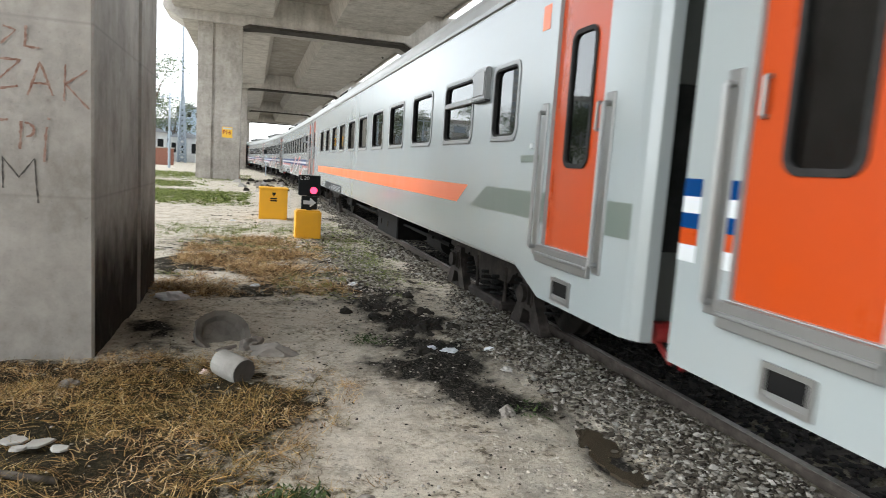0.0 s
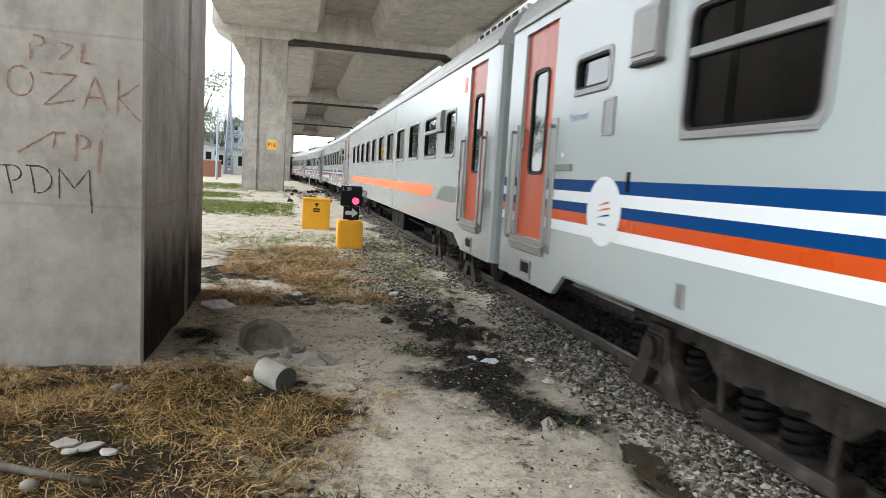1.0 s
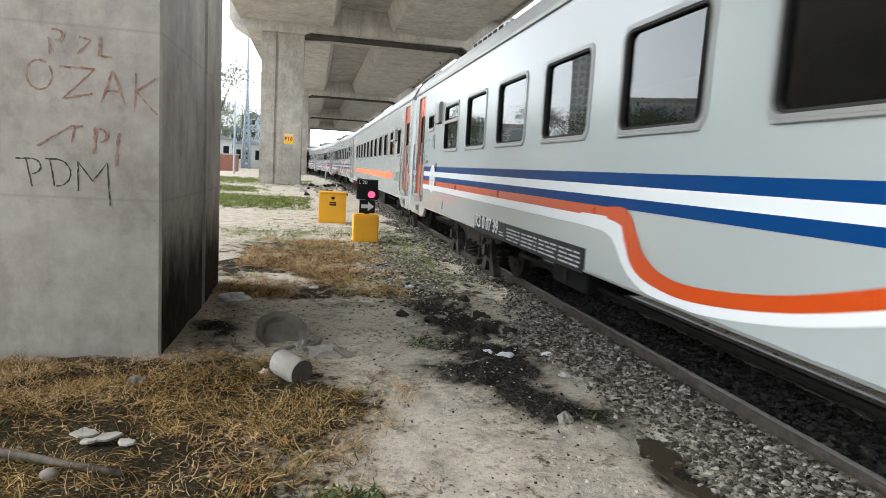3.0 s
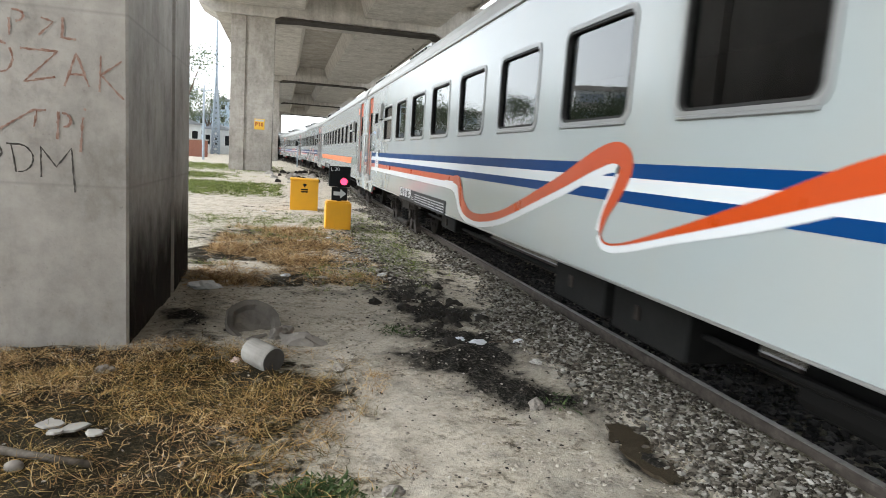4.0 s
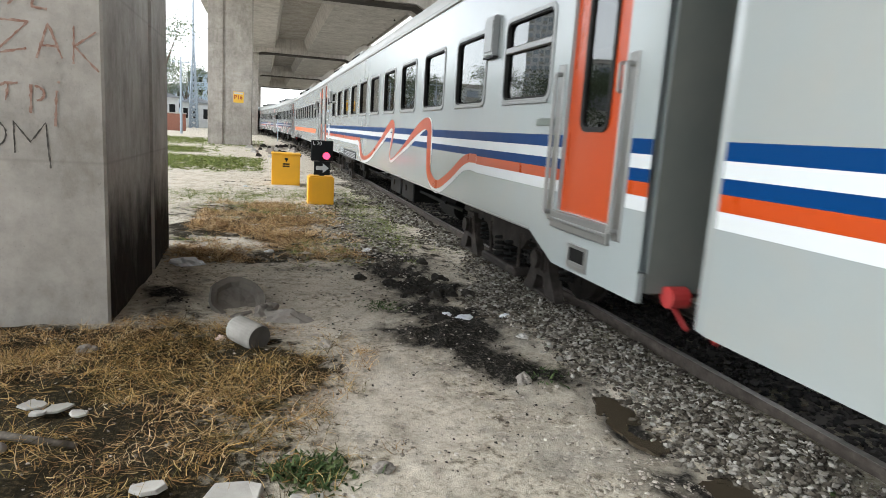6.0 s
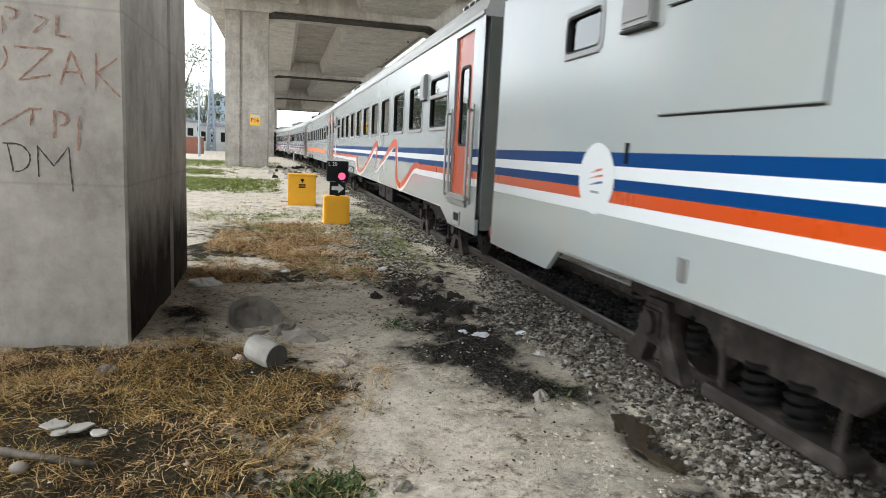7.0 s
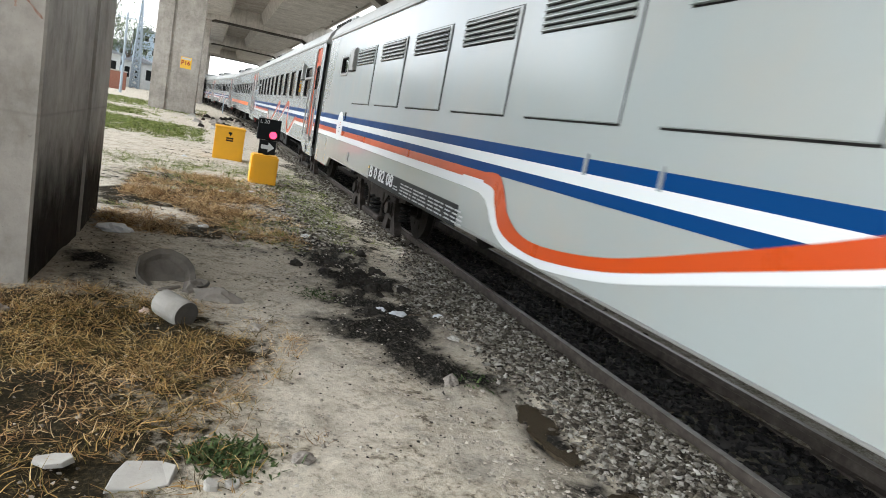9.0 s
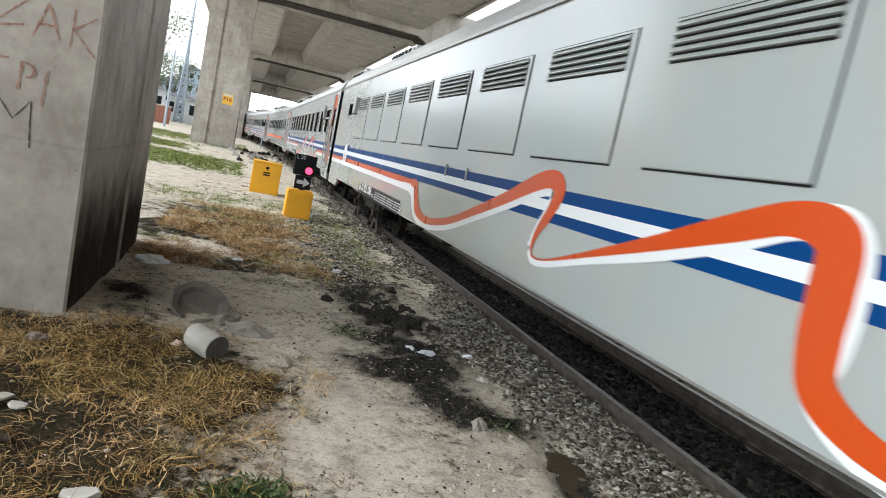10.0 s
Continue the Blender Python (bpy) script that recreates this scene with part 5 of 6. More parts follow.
# ---- loose stone, clods and grass ----
def scatter(name, label, category, pts, sizes, material, seed, flat=0.7):
    """Many small angular stones joined into one mesh."""
    r = np.random.RandomState(seed)
    base = np.array([(0, 0, 1), (0.9, 0, 0.3), (0.28, 0.85, 0.3), (-0.72, 0.53, 0.3), (-0.72, -0.53, 0.3), (0.28, -0.85, 0.3), (0.5, 0.5, -0.6), (-0.6, 0.1, -0.6), (0.3, -0.6, -0.6)])
    tri = [(0, 1, 2), (0, 2, 3), (0, 3, 4), (0, 4, 5), (0, 5, 1), (1, 6, 2), (2, 6, 3), (3, 6, 7), (3, 7, 4), (4, 7, 8), (4, 8, 5), (5, 8, 1), (1, 8, 6), (6, 8, 7)]
    n = len(pts)
    v = base[None] * r.uniform(0.65, 1.35, (n, 9, 1)) + r.uniform(-0.18, 0.18, (n, 9, 3))
    v *= np.stack([r.uniform(0.75, 1.35, n), r.uniform(0.75, 1.2, n), r.uniform(0.5, 1.0, n) * flat], -1)[:, None]
    a, t = r.uniform(0, 6.28, n), r.uniform(-0.5, 0.5, n)
    ca, sa, ct, st = np.cos(a)[:, None], np.sin(a)[:, None], np.cos(t)[:, None], np.sin(t)[:, None]
    x, y, z = v[..., 0], v[..., 1], v[..., 2]
    y, z = y * ct - z * st, y * st + z * ct
    x, y = x * ca - y * sa, x * sa + y * ca
    co = np.stack([x, y, z], -1) * sizes[:, None, None] + pts[:, None]
    f = (np.array(tri)[None] + 9 * np.arange(n)[:, None, None]).reshape(-1, 3)
    me = bpy.data.meshes.new(name)
    me.from_pydata(co.reshape(-1, 3).tolist(), [], f.tolist())
    me.materials.append(material)
    return tagged(new(name, me), label, category, kind="stuff")


def field(seed, n, x0, x1, y0, y1, keep=None, lift=0.0):
    r = np.random.RandomState(seed)
    x, y = r.uniform(x0, x1, n), r.uniform(y0, y1, n)
    if keep is not None:
        m = keep(x, y) > r.uniform(0, 1, n)
        x, y = x[m], y[m]
    return np.stack([x, y, ground_z(x, y) + lift], -1)


def edge_keep(x, y):
    n = 0.14 * lumps(x, y, 2.2, 3)
    return np.clip((x - 2.24 + n + 0.36 * np.exp(-((y - 5.3) / 1.1) ** 2)) / 0.22, 0, 1) * (1 - 0.94 * blob(x, y, 2.42, 7.9, 0.28, 0.9, 2)) * (1 - 0.97 * blob(x, y, 2.13, 3.18, 0.13, 0.36, 4)) * (1 - 0.9 * blob(x, y, 2.20, 2.3, 0.17, 0.26, 4)) * np.clip(0.85 + 0.5 * lumps(x, y, 4.0, 61), 0.25, 1)


no_pier = lambda x, y: ~((x > PIER_X0 - 0.05) & (x < PIER_X0 + PIER_W + 0.05) & (y > PIER_Y0 - 0.05))
r8 = np.random.RandomState(8)
p = np.concatenate([field(11, 34000, 1.8, 2.95, 1.4, 8.0, edge_keep), field(12, 16000, 2.0, 2.95, 8.0, 24.0, edge_keep), field(13, 6000, 2.1, 2.95, 24, 70, edge_keep), field(14, 2500, 2.0, 2.96, -3, 1.4)])
p[:, 0] += bend(p[:, 1])
p[:, 2] += np.clip((p[:, 0] - bend(p[:, 1]) - 2.2) / 0.7, 0, 1) * 0.012 + r8.uniform(-0.006, 0.014, len(p))
scatter("ballast", "loose grey crushed-stone ballast beside the rail", "ballast", p, (0.006 + 0.023 * r8.uniform(0, 1, len(p)) ** 2.4) * np.where(p[:, 1] > 24, 2, np.where(p[:, 1] > 8, 1.3, 1)), BALLAST, 1)
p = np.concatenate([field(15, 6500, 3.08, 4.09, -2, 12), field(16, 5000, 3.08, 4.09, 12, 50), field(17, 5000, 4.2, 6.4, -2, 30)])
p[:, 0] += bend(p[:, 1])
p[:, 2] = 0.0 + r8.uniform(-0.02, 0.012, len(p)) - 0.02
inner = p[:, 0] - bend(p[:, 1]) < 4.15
scatter("oily_ballast", "oil-soaked ballast between the rails, blackened for the shade under the train", "ballast", p[inner], r8.uniform(0.02, 0.04, inner.sum()), BALLAST_OIL_SHADE, 2)
scatter("ballast_beyond", "grey ballast on the far shoulder of the track", "ballast", p[~inner], r8.uniform(0.02, 0.045, (~inner).sum()), BALLAST, 3)
p = field(21, 22000, 0.6, 2.4, 6.8, 16.0, lambda x, y: 0.75 * zones(x, y)[2] * (x < 2.3) * np.clip(0.6 + 0.7 * lumps(x, y, 3.0, 41), 0.05, 1))
scatter("stray_ballast", "grey stones strewn over the dark soil", "ballast", p, 0.010 + 0.028 * r8.uniform(0, 1, len(p)) ** 1.6, BALLAST, 6)
p = field(18, 52000, -1.6, 2.9, 2.0, 13.0, lambda x, y: 0.05 + 0.5 * zones(x, y)[2] * (x < 2.2) * (y > 7) + 0.5 * np.clip(lumps(x, y, 3.5, 12) - 0.6, 0, 1) * (zones(x, y)[1] < 0.2))
scatter("pebbles", "scattered small pale pebbles and grit", "pebbles", p, r8.uniform(0.003, 0.014, len(p)) * np.where(zones(p[:, 0], p[:, 1])[2] > 0.3, 2.0, 1), PEBBLE, 4)
p = field(19, 15000, 0.4, 2.6, 3.2, 8.8, lambda x, y: 0.8 * zones(x, y)[1] ** 1.3 * np.clip(0.6 + 0.8 * lumps(x, y, 7.0, 31), 0, 1))
p2 = field(20, 2500, -1.2, 1.2, 5.4, 8.3, lambda x, y: zones(x, y)[1] * 0.8 + 0.04)
p = np.concatenate([p, p2])
scatter("ash_clods", "crumbly black ash and burnt soil clods", "ash heap", p, 0.003 + 0.015 * r8.uniform(0, 1, len(p)) ** 2.8, CLOD, 5)
p = field(22, 60000, -1.4, 2.5, 1.9, 24.0, lambda x, y: (0.02 + 0.5 * np.clip(lumps(x, y, 3.0, 71) - 0.35, 0, 1) * np.clip(0.5 + lumps(x, y, 12.0, 72), 0, 1) + 0.12 * blob(x, y, 0.8, 7.2, 1.4, 0.7, 2)) * (zones(x, y)[0] < 0.5) * no_pier(x, y))
scatter("dark_grit", "dark crumbs of soil and debris on the pale dirt", "grit", p, (0.003 + 0.011 * r8.uniform(0, 1, len(p)) ** 2.5) * np.where(p[:, 1] > 9, 2.0, 1.0), CLOD, 9, 0.5)


def blades(name, label, category, pts, lengths, width, material, seed, lie=0.75, curl=0.5, heads=None):
    """Thin curved blades in three joints, joined into one mesh."""
    r = np.random.RandomState(seed)
    n = len(pts)
    a = r.uniform(0, 2 * np.pi, n) if heads is None else heads + r.normal(0, 0.7, n)
    up = np.clip(r.normal(1 - lie, 0.22, n), 0.02, 1.0)
    d = np.stack([np.cos(a) * np.sqrt(1 - up ** 2), np.sin(a) * np.sqrt(1 - up ** 2), up], -1)
    side = np.stack([-np.sin(a), np.cos(a), r.uniform(-0.6, 0.6, n)], -1)
    bend = r.uniform(-1, 1, (n, 1)) * side * curl + np.array([0, 0, -0.35])
    w = width * r.uniform(0.6, 1.4, (n, 1))
    rows = []
    for k, t in enumerate((0.0, 0.35, 0.7, 1.0)):
        c = pts + (d * t + bend * t * t * 0.5) * lengths[:, None]
        c[:, 2] = np.maximum(c[:, 2], pts[:, 2] + 0.002 + 0.004 * r.uniform(0, 1, n))
        ww = w * (1 - 0.75 * t)
        rows += [c - side * ww, c + side * ww]
    co = np.stack(rows, 1).reshape(-1, 3)
    q = np.array([(0, 1, 3, 2), (2, 3, 5, 4), (4, 5, 7, 6)])
    f = (q[None] + 8 * np.arange(n)[:, None, None]).reshape(-1, 4)
    me = bpy.data.meshes.new(name)
    me.from_pydata(co.tolist(), [], f.tolist())
    me.materials.append(material)
    return tagged(new(name, me), label, category, kind="stuff")


def tufts(seed, n, per, spread, x0, x1, y0, y1, keep):
    c = field(seed, n, x0, x1, y0, y1, keep)
    r = np.random.RandomState(seed + 100)
    p = np.repeat(c, per, 0)
    p[:, :2] += r.normal(0, spread, (len(p), 2))
    return p, np.repeat(r.uniform(0, 6.28, len(c)), per)


CRUMB = varied("dry_dirt_crumb", [(0.05, (0.16, 0.138, 0.112)), (0.5, (0.36, 0.325, 0.275)), (1.0, (0.56, 0.515, 0.445))], 25, 0.95)
p = field(24, 60000, -0.3, 2.4, 1.9, 8.2, lambda x, y: (0.015 + 0.6 * np.clip(lumps(x, y, 2.4, 74) - 0.35, 0, 1) * np.clip(0.35 + lumps(x, y, 9.0, 75), 0, 1)) * (zones(x, y)[0] < 0.4) * no_pier(x, y))
scatter("dirt_crumbs", "loose dry crumbs of pale trodden dirt", "dirt crumbs", p, 0.003 + 0.017 * r8.uniform(0, 1, len(p)) ** 3.0, CRUMB, 10, 0.55)


r9 = np.random.RandomState(9)
STRAW_RED = varied("russet_straw", [(0.02, (0.02, 0.013, 0.007)), (0.2, (0.12, 0.068, 0.032)), (0.42, (0.31, 0.185, 0.085)), (0.65, (0.50, 0.33, 0.15)), (0.88, (0.62, 0.49, 0.31)), (1.0, (0.16, 0.18, 0.05))], 8, 0.8, True, 0.05)
near_straw = lambda x, y: zones(x, y)[0] * no_pier(x, y) * np.clip(0.50 + 0.85 * lumps(x, y, 3.6, 21) + 0.35 * lumps(x, y, 11.0, 22), 0.06, 1) * np.clip(0.12 + (y - 2.4) / 1.4, 0.14, 1)
p, h = tufts(31, 6000, 15, 0.045, -3.2, 0.75, 1.9, 5.25, near_straw)
ok = no_pier(p[:, 0], p[:, 1])
blades("dry_grass", "tangled dry yellow-brown grass beside the pier", "dry grass", p[ok], r9.uniform(0.03, 0.15, ok.sum()), 0.0022, STRAW, 41, 0.58, 1.8, h[ok])
p, h = tufts(35, 4200, 14, 0.05, -3.2, 0.75, 2.6, 5.25, lambda x, y: zones(x, y)[0] * no_pier(x, y) * np.clip(0.35 + 0.9 * lumps(x, y, 2.8, 23), 0.0, 1) * np.clip((y - 2.9) / 1.2, 0.1, 1))
ok = no_pier(p[:, 0], p[:, 1])
blades("russet_grass", "short curled russet dry grass at the pier foot", "dry grass", p[ok], r9.uniform(0.03, 0.12, ok.sum()), 0.0026, STRAW_RED, 45, 0.5, 2.0, h[ok])
p, h = tufts(32, 6500, 12, 0.06, -1.6, 1.3, 7.6, 13.5, lambda x, y: zones(x, y)[0] * no_pier(x, y) * np.clip(0.55 + 0.7 * lumps(x, y, 3.4, 91), 0.05, 1))
ok = no_pier(p[:, 0], p[:, 1])
blades("dry_grass_beyond", "flattened dry brown grass past the pier", "dry grass", p[ok], r9.uniform(0.07, 0.22, ok.sum()), 0.004, STRAW_RED, 42, 0.62, 1.0, h[ok])
green = lambda x, y: 0.9 * blob(x, y, -1.1, 14.6, 0.8, 0.8, 2) + 0.5 * blob(x, y, 0.4, 15, 1.2, 1.6, 2) + 0.55 * blob(x, y, 2.0, 13.5, 0.5, 3.0, 2) + 0.6 * blob(x, y, 0.85, 8.3, 0.5, 0.7, 2) + 0.6 * blob(x, y, 1.75, 9.4, 0.4, 1.2, 2) + 0.7 * blob(x, y, 0.3, 12.3, 1.0, 0.9, 2) + 0.35 * blob(x, y, -0.6, 9.8, 1.2, 1.5, 2) * np.clip(lumps(x, y, 3.0, 93), 0, 1) + 0.35 * blob(x, y, 1.9, 11.0, 0.4, 1.6, 2)
p, h = tufts(33, 4200, 12, 0.05, -2.2, 2.6, 7.3, 18, green)
blades("green_weeds", "sparse low green weeds in the dirt", "weeds", p, r9.uniform(0.04, 0.14, len(p)), 0.003, GRASS, 43, 0.5, 0.6, h)
p, h = tufts(34, 15000, 9, 0.09, -9, 0.0, 21, 60, lambda x, y: blob(x, y, -3.4, 26.5, 3.4, 4.0, 4) + 0.8 * blob(x, y, -6, 36, 3, 3.5, 4) + 0.5 * blob(x, y, -5, 52, 4, 7, 2))
blades("green_grass", "patchy fresh green grass strip", "grass", p, r9.uniform(0.06, 0.16, len(p)), 0.018, GRASS, 44, 0.6, 0.6, h)

# weeds growing by the slab and on the ash
for i, (x, y, rr, n) in enumerate(((0.27, 2.80, 0.08, 420), (0.15, 2.84, 0.06, 200), (1.92, 3.85, 0.10, 60), (2.62, 1.95, 0.12, 200), (2.35, 2.0, 0.08, 120), (1.1, 5.75, 0.10, 120))):
    r = np.random.RandomState(60 + i)
    q = np.stack([r.normal(x, rr, n), r.normal(y, rr, n), np.zeros(n)], -1)
    q[:, 2] = ground_z(q[:, 0], q[:, 1])
    blades("weed", "small green leafy weed on the dirt", "weed", q, r.uniform(0.02, 0.06, n), 0.008, WEED, 70 + i, 0.45, 0.5)


# ---- puddles ----
def puddle(cx, cy, rx, ry, seed, z=-0.017):
    r = random.Random(seed)
    bm = bmesh.new()
    k = [r.uniform(0.7, 1.3) for _ in range(9)]
    out = []
    for i in range(45):
        a = 2 * math.pi * i / 45
        w = k[int(i / 5) % 9] * (1 - (i % 5) / 5) + k[(int(i / 5) + 1) % 9] * ((i % 5) / 5)
        w *= r.uniform(0.92, 1.07)
        out.append((cx + rx * w * math.cos(a), cy + ry * w * math.sin(a)))
    prism(bm, out, "z", z - 0.02, z)
    return tagged(link("puddle", bm, WATER), "shallow muddy brown puddle at the ballast edge", "puddle", "puddles")


puddle(2.14, 3.20, 0.14, 0.36, 1)
puddle(2.20, 2.32, 0.20, 0.28, 2)
puddle(2.45, 2.05, 0.14, 0.16, 3)


# ---- loose things on the ground ----
def chunk(name, label, category, x, y, z, sx, sy, sz, material, seed, rz=0, tilt=(0, 0), group=""):
    """A broken flat stone or slab with an uneven outline."""
    r = random.Random(seed)
    bm = bmesh.new()
    out = [(sx * r.uniform(0.7, 1.1) * math.cos(a), sy * r.uniform(0.7, 1.1) * math.sin(a)) for a in [2 * math.pi * (i + r.uniform(-0.25, 0.25)) / 7 for i in range(7)]]
    prism(bm, out, "z", 0, sz)
    for v in bm.verts:
        if v.co.z > sz / 2:
            v.co.z += r.uniform(-0.25, 0.25) * sz
            v.co.x *= 0.92
            v.co.y *= 0.92
    bmesh.ops.bevel(bm, geom=list(bm.edges), offset=min(sz * 0.12, 0.006), segments=1, affect="EDGES")
    ob = link(name, bm, material)
    ob.matrix_world = pose(x, y, z, tilt[0], tilt[1], rz)
    return tagged(ob, label, category, group)


# Darker cement for the cylinder ends, with the shade on them painted in.
CONC_END = concrete("shaded_cement_end", (0.06, 0.055, 0.05), (0.16, 0.15, 0.135), 0.2, 0.5)


def build_cylinder():
    """Concrete test cylinder lying on its side."""
    bm = bmesh.new()
    r = random.Random(4)
    prof = [(0.0, -0.135), (0.088, -0.135), (0.098, -0.125), (0.099, 0.0), (0.101, 0.12), (0.094, 0.135), (0.0, 0.132)]
    n = 28
    rows = [[bm.verts.new((rad * math.cos(2 * math.pi * i / n) * (1 + r.uniform(-0.012, 0.012)), rad * math.sin(2 * math.pi * i / n) * (1 + r.uniform(-0.012, 0.012)), z)) for i in range(n)] for rad, z in prof[1:-1]]
    for a, b in zip(rows, rows[1:]):
        for i in range(n):
            bm.faces.new((a[i], a[(i + 1) % n], b[(i + 1) % n], b[i]))
    bm.faces.new(rows[0][::-1])
    bm.faces.new(rows[-1])
    bmesh.ops.recalc_face_normals(bm, faces=bm.faces)
    for fc in bm.faces:
        fc.material_index = 1 if len(fc.verts) > 4 else 0
    ob = link("concrete_cylinder", bm, [concrete("cylinder_cement", (0.20, 0.187, 0.168), (0.42, 0.40, 0.365), 0.4, 0.3), CONC_END])
    ob.matrix_world = Matrix.Translation((-0.085, 4.72, 0.10)) @ Vector((0.16, -0.20, -0.02)).to_track_quat("Z", "Y").to_matrix().to_4x4()
    return tagged(ob, "whitish weathered concrete test cylinder lying on its side", "concrete cylinder")


build_cylinder()


def build_basin():
    """Old round cement basin, half buried and tipped toward the open ground."""
    bm = bmesh.new()
    prof = [(0.0, -0.02), (0.10, -0.015), (0.165, 0.0), (0.188, 0.05), (0.235, 0.072), (0.248, 0.04), (0.228, -0.01), (0.16, -0.06), (0.0, -0.07)]
    n, r = 30, random.Random(7)
    wob = [1 + r.uniform(-0.04, 0.04) for _ in range(n)]
    rows = [[bm.verts.new((rad * wob[i] * math.cos(2 * math.pi * i / n), rad * wob[i] * math.sin(2 * math.pi * i / n), z + r.uniform(-0.007, 0.007))) for i in range(n)] for rad, z in prof[1:-1]]
    for a, b in zip(rows, rows[1:]):
        for i in range(n):
            bm.faces.new((a[i], a[(i + 1) % n], b[(i + 1) % n], b[i]))
    bm.faces.new(rows[0][::-1])
    bm.faces.new(rows[-1])
    bmesh.ops.recalc_face_normals(bm, faces=bm.faces)
    ob = link("cement_basin", bm, concrete("muddy_cement", (0.06, 0.053, 0.045), (0.24, 0.215, 0.187), 0.6, 0.9))
    ob.matrix_world = pose(-0.20, 5.74, 0.06, 38, 8, 10)
    return tagged(ob, "round mud-caked cement basin tipped up on the dirt", "basin")


build_basin()
MUDC = concrete("grey_cement_crust", (0.17, 0.15, 0.13), (0.33, 0.30, 0.265), 0.3)
chunk("cement_shard", "bent grey shard of old cement sack", "debris", 0.06, 5.62, 0.0, 0.12, 0.07, 0.05, MUDC, 3, 25, (12, -18), "broken cement")

chunk("cement_shard", "long thin grey cement strip", "debris", -0.18, 5.47, 0.0, 0.17, 0.03, 0.025, MUDC, 8, 38, (0, -6), "broken cement")
for i, (x, y, a, b, c, rz) in enumerate(((-1.16, 3.80, 0.075, 0.05, 0.02, 10), (-1.06, 3.72, 0.085, 0.05, 0.022, 40), (-0.98, 3.62, 0.06, 0.045, 0.03, -20), (-1.10, 3.62, 0.05, 0.04, 0.03, 5), (-1.22, 3.74, 0.05, 0.03, 0.02, 70))):
    chunk("stone_flake", "pale broken stone flake in the dry grass", "stone", x + 0.03 + 0.035 * (i % 3 - 1), y - 0.10 + 0.02 * i, 0.05, a * 1.05, b * 0.95, c * 0.5, CONC_PALE, 30 + i, rz, (10 - 5 * i, 6 - 3 * i), "stone flakes")
chunk("slab", "small flat pale slab in the dry grass", "concrete slab", -0.45, 2.78, 0.03, 0.085, 0.06, 0.025, CONC_PALE, 77, -12, (8, -4))
chunk("slab", "flat pale broken concrete slab at the grass edge", "concrete slab", -0.10, 2.66, 0.02, 0.17, 0.11, 0.03, CONC_PALE, 50, 18, (7, -5))
chunk("rubble", "pale stone by the slab", "stone", 0.16, 2.58, 0.0, 0.05, 0.04, 0.05, CONC_PALE, 52, 0)
chunk("rubble", "pale stone by the slab", "stone", 0.25, 2.60, 0.0, 0.045, 0.04, 0.04, CONC_PALE, 53, 40)


pebble = bmesh.new()
bmesh.ops.create_icosphere(pebble, subdivisions=3, radius=0.038)
for v in pebble.verts:
    v.co = Vector((v.co.x * 1.15, v.co.y * 0.9, v.co.z * 0.75)) * (1 + 0.05 * noise.noise(v.co * 20))
ob = link("round_stone", pebble, MUDC, smooth=True)
ob.matrix_world = pose(-1.18, 3.24, 0.04)
tagged(ob, "smooth whitish round stone beside the stick", "stone")


def build_stick():
    bm, r = bmesh.new(), random.Random(2)
    pts = [(-2.3, 3.74, 0.07), (-1.75, 3.57, 0.065), (-1.37, 3.43, 0.055), (-1.11, 3.31, 0.055), (-0.84, 3.21, 0.045)]
    n, rows = 9, []
    for i, c in enumerate(pts):
        rad = 0.032 - 0.004 * i
        d = (Vector(pts[min(i + 1, 4)]) - Vector(pts[max(i - 1, 0)])).normalized()
        s = d.cross(Vector((0, 0, 1))).normalized()
        u = s.cross(d)
        rows.append([bm.verts.new(Vector(c) + (s * math.cos(2 * math.pi * k / n) + u * math.sin(2 * math.pi * k / n)) * rad * r.uniform(0.85, 1.15)) for k in range(n)])
    for a, b in zip(rows, rows[1:]):
        for k in range(n):
            bm.faces.new((a[k], a[(k + 1) % n], b[(k + 1) % n], b[k]))
    bm.faces.new(rows[0])
    bm.faces.new(rows[-1][::-1])
    bmesh.ops.recalc_face_normals(bm, faces=bm.faces)
    return tagged(link("stick", bm, WOODG, smooth=True), "weathered grey wooden stick lying in dry grass", "stick")


build_stick()


def crumple(name, label, x, y, sx, sy, sz, material, seed, rz=0, category="litter", group="litter on the ground"):
    bm = bmesh.new()
    bmesh.ops.create_icosphere(bm, subdivisions=3, radius=1.0)
    off = Vector((seed * 3.1, seed * 1.7, 0))
    for v in bm.verts:
        k = 1 + 0.45 * noise.noise(v.co * 1.8 + off) + 0.25 * noise.noise(v.co * 4.5 + off)
        v.co = Vector((v.co.x * sx * k, v.co.y * sy * k, max(-0.01, v.co.z * sz * k)))
    ob = link(name, bm, material)
    ob.matrix_world = pose(x, y, float(ground_z(np.array(x), np.array(y))), 0, 0, rz)
    return tagged(ob, label, category, group)


CRUST = concrete("dirt_crust", (0.30, 0.27, 0.23), (0.50, 0.46, 0.40), 0.2, 0.8)
BURNT = concrete("burnt_soil", (0.012, 0.0105, 0.009), (0.05, 0.043, 0.035), 0.3, 0.9)
crumple("cement_sack", "grey slumped heap of old hardened cement sack", 0.22, 5.38, 0.17, 0.09, 0.085, MUDC, 45, -12, "debris", "broken cement")
crumple("cement_sack", "folded grey corner of old cement sack", 0.03, 5.52, 0.10, 0.05, 0.085, MUDC, 47, 30, "debris", "broken cement")
crumple("mud_lump", "dark dried mud lump on the pale dirt", 0.57, 2.80, 0.055, 0.04, 0.03, MUDC, 31, 15, "mud lump", "mud lumps")
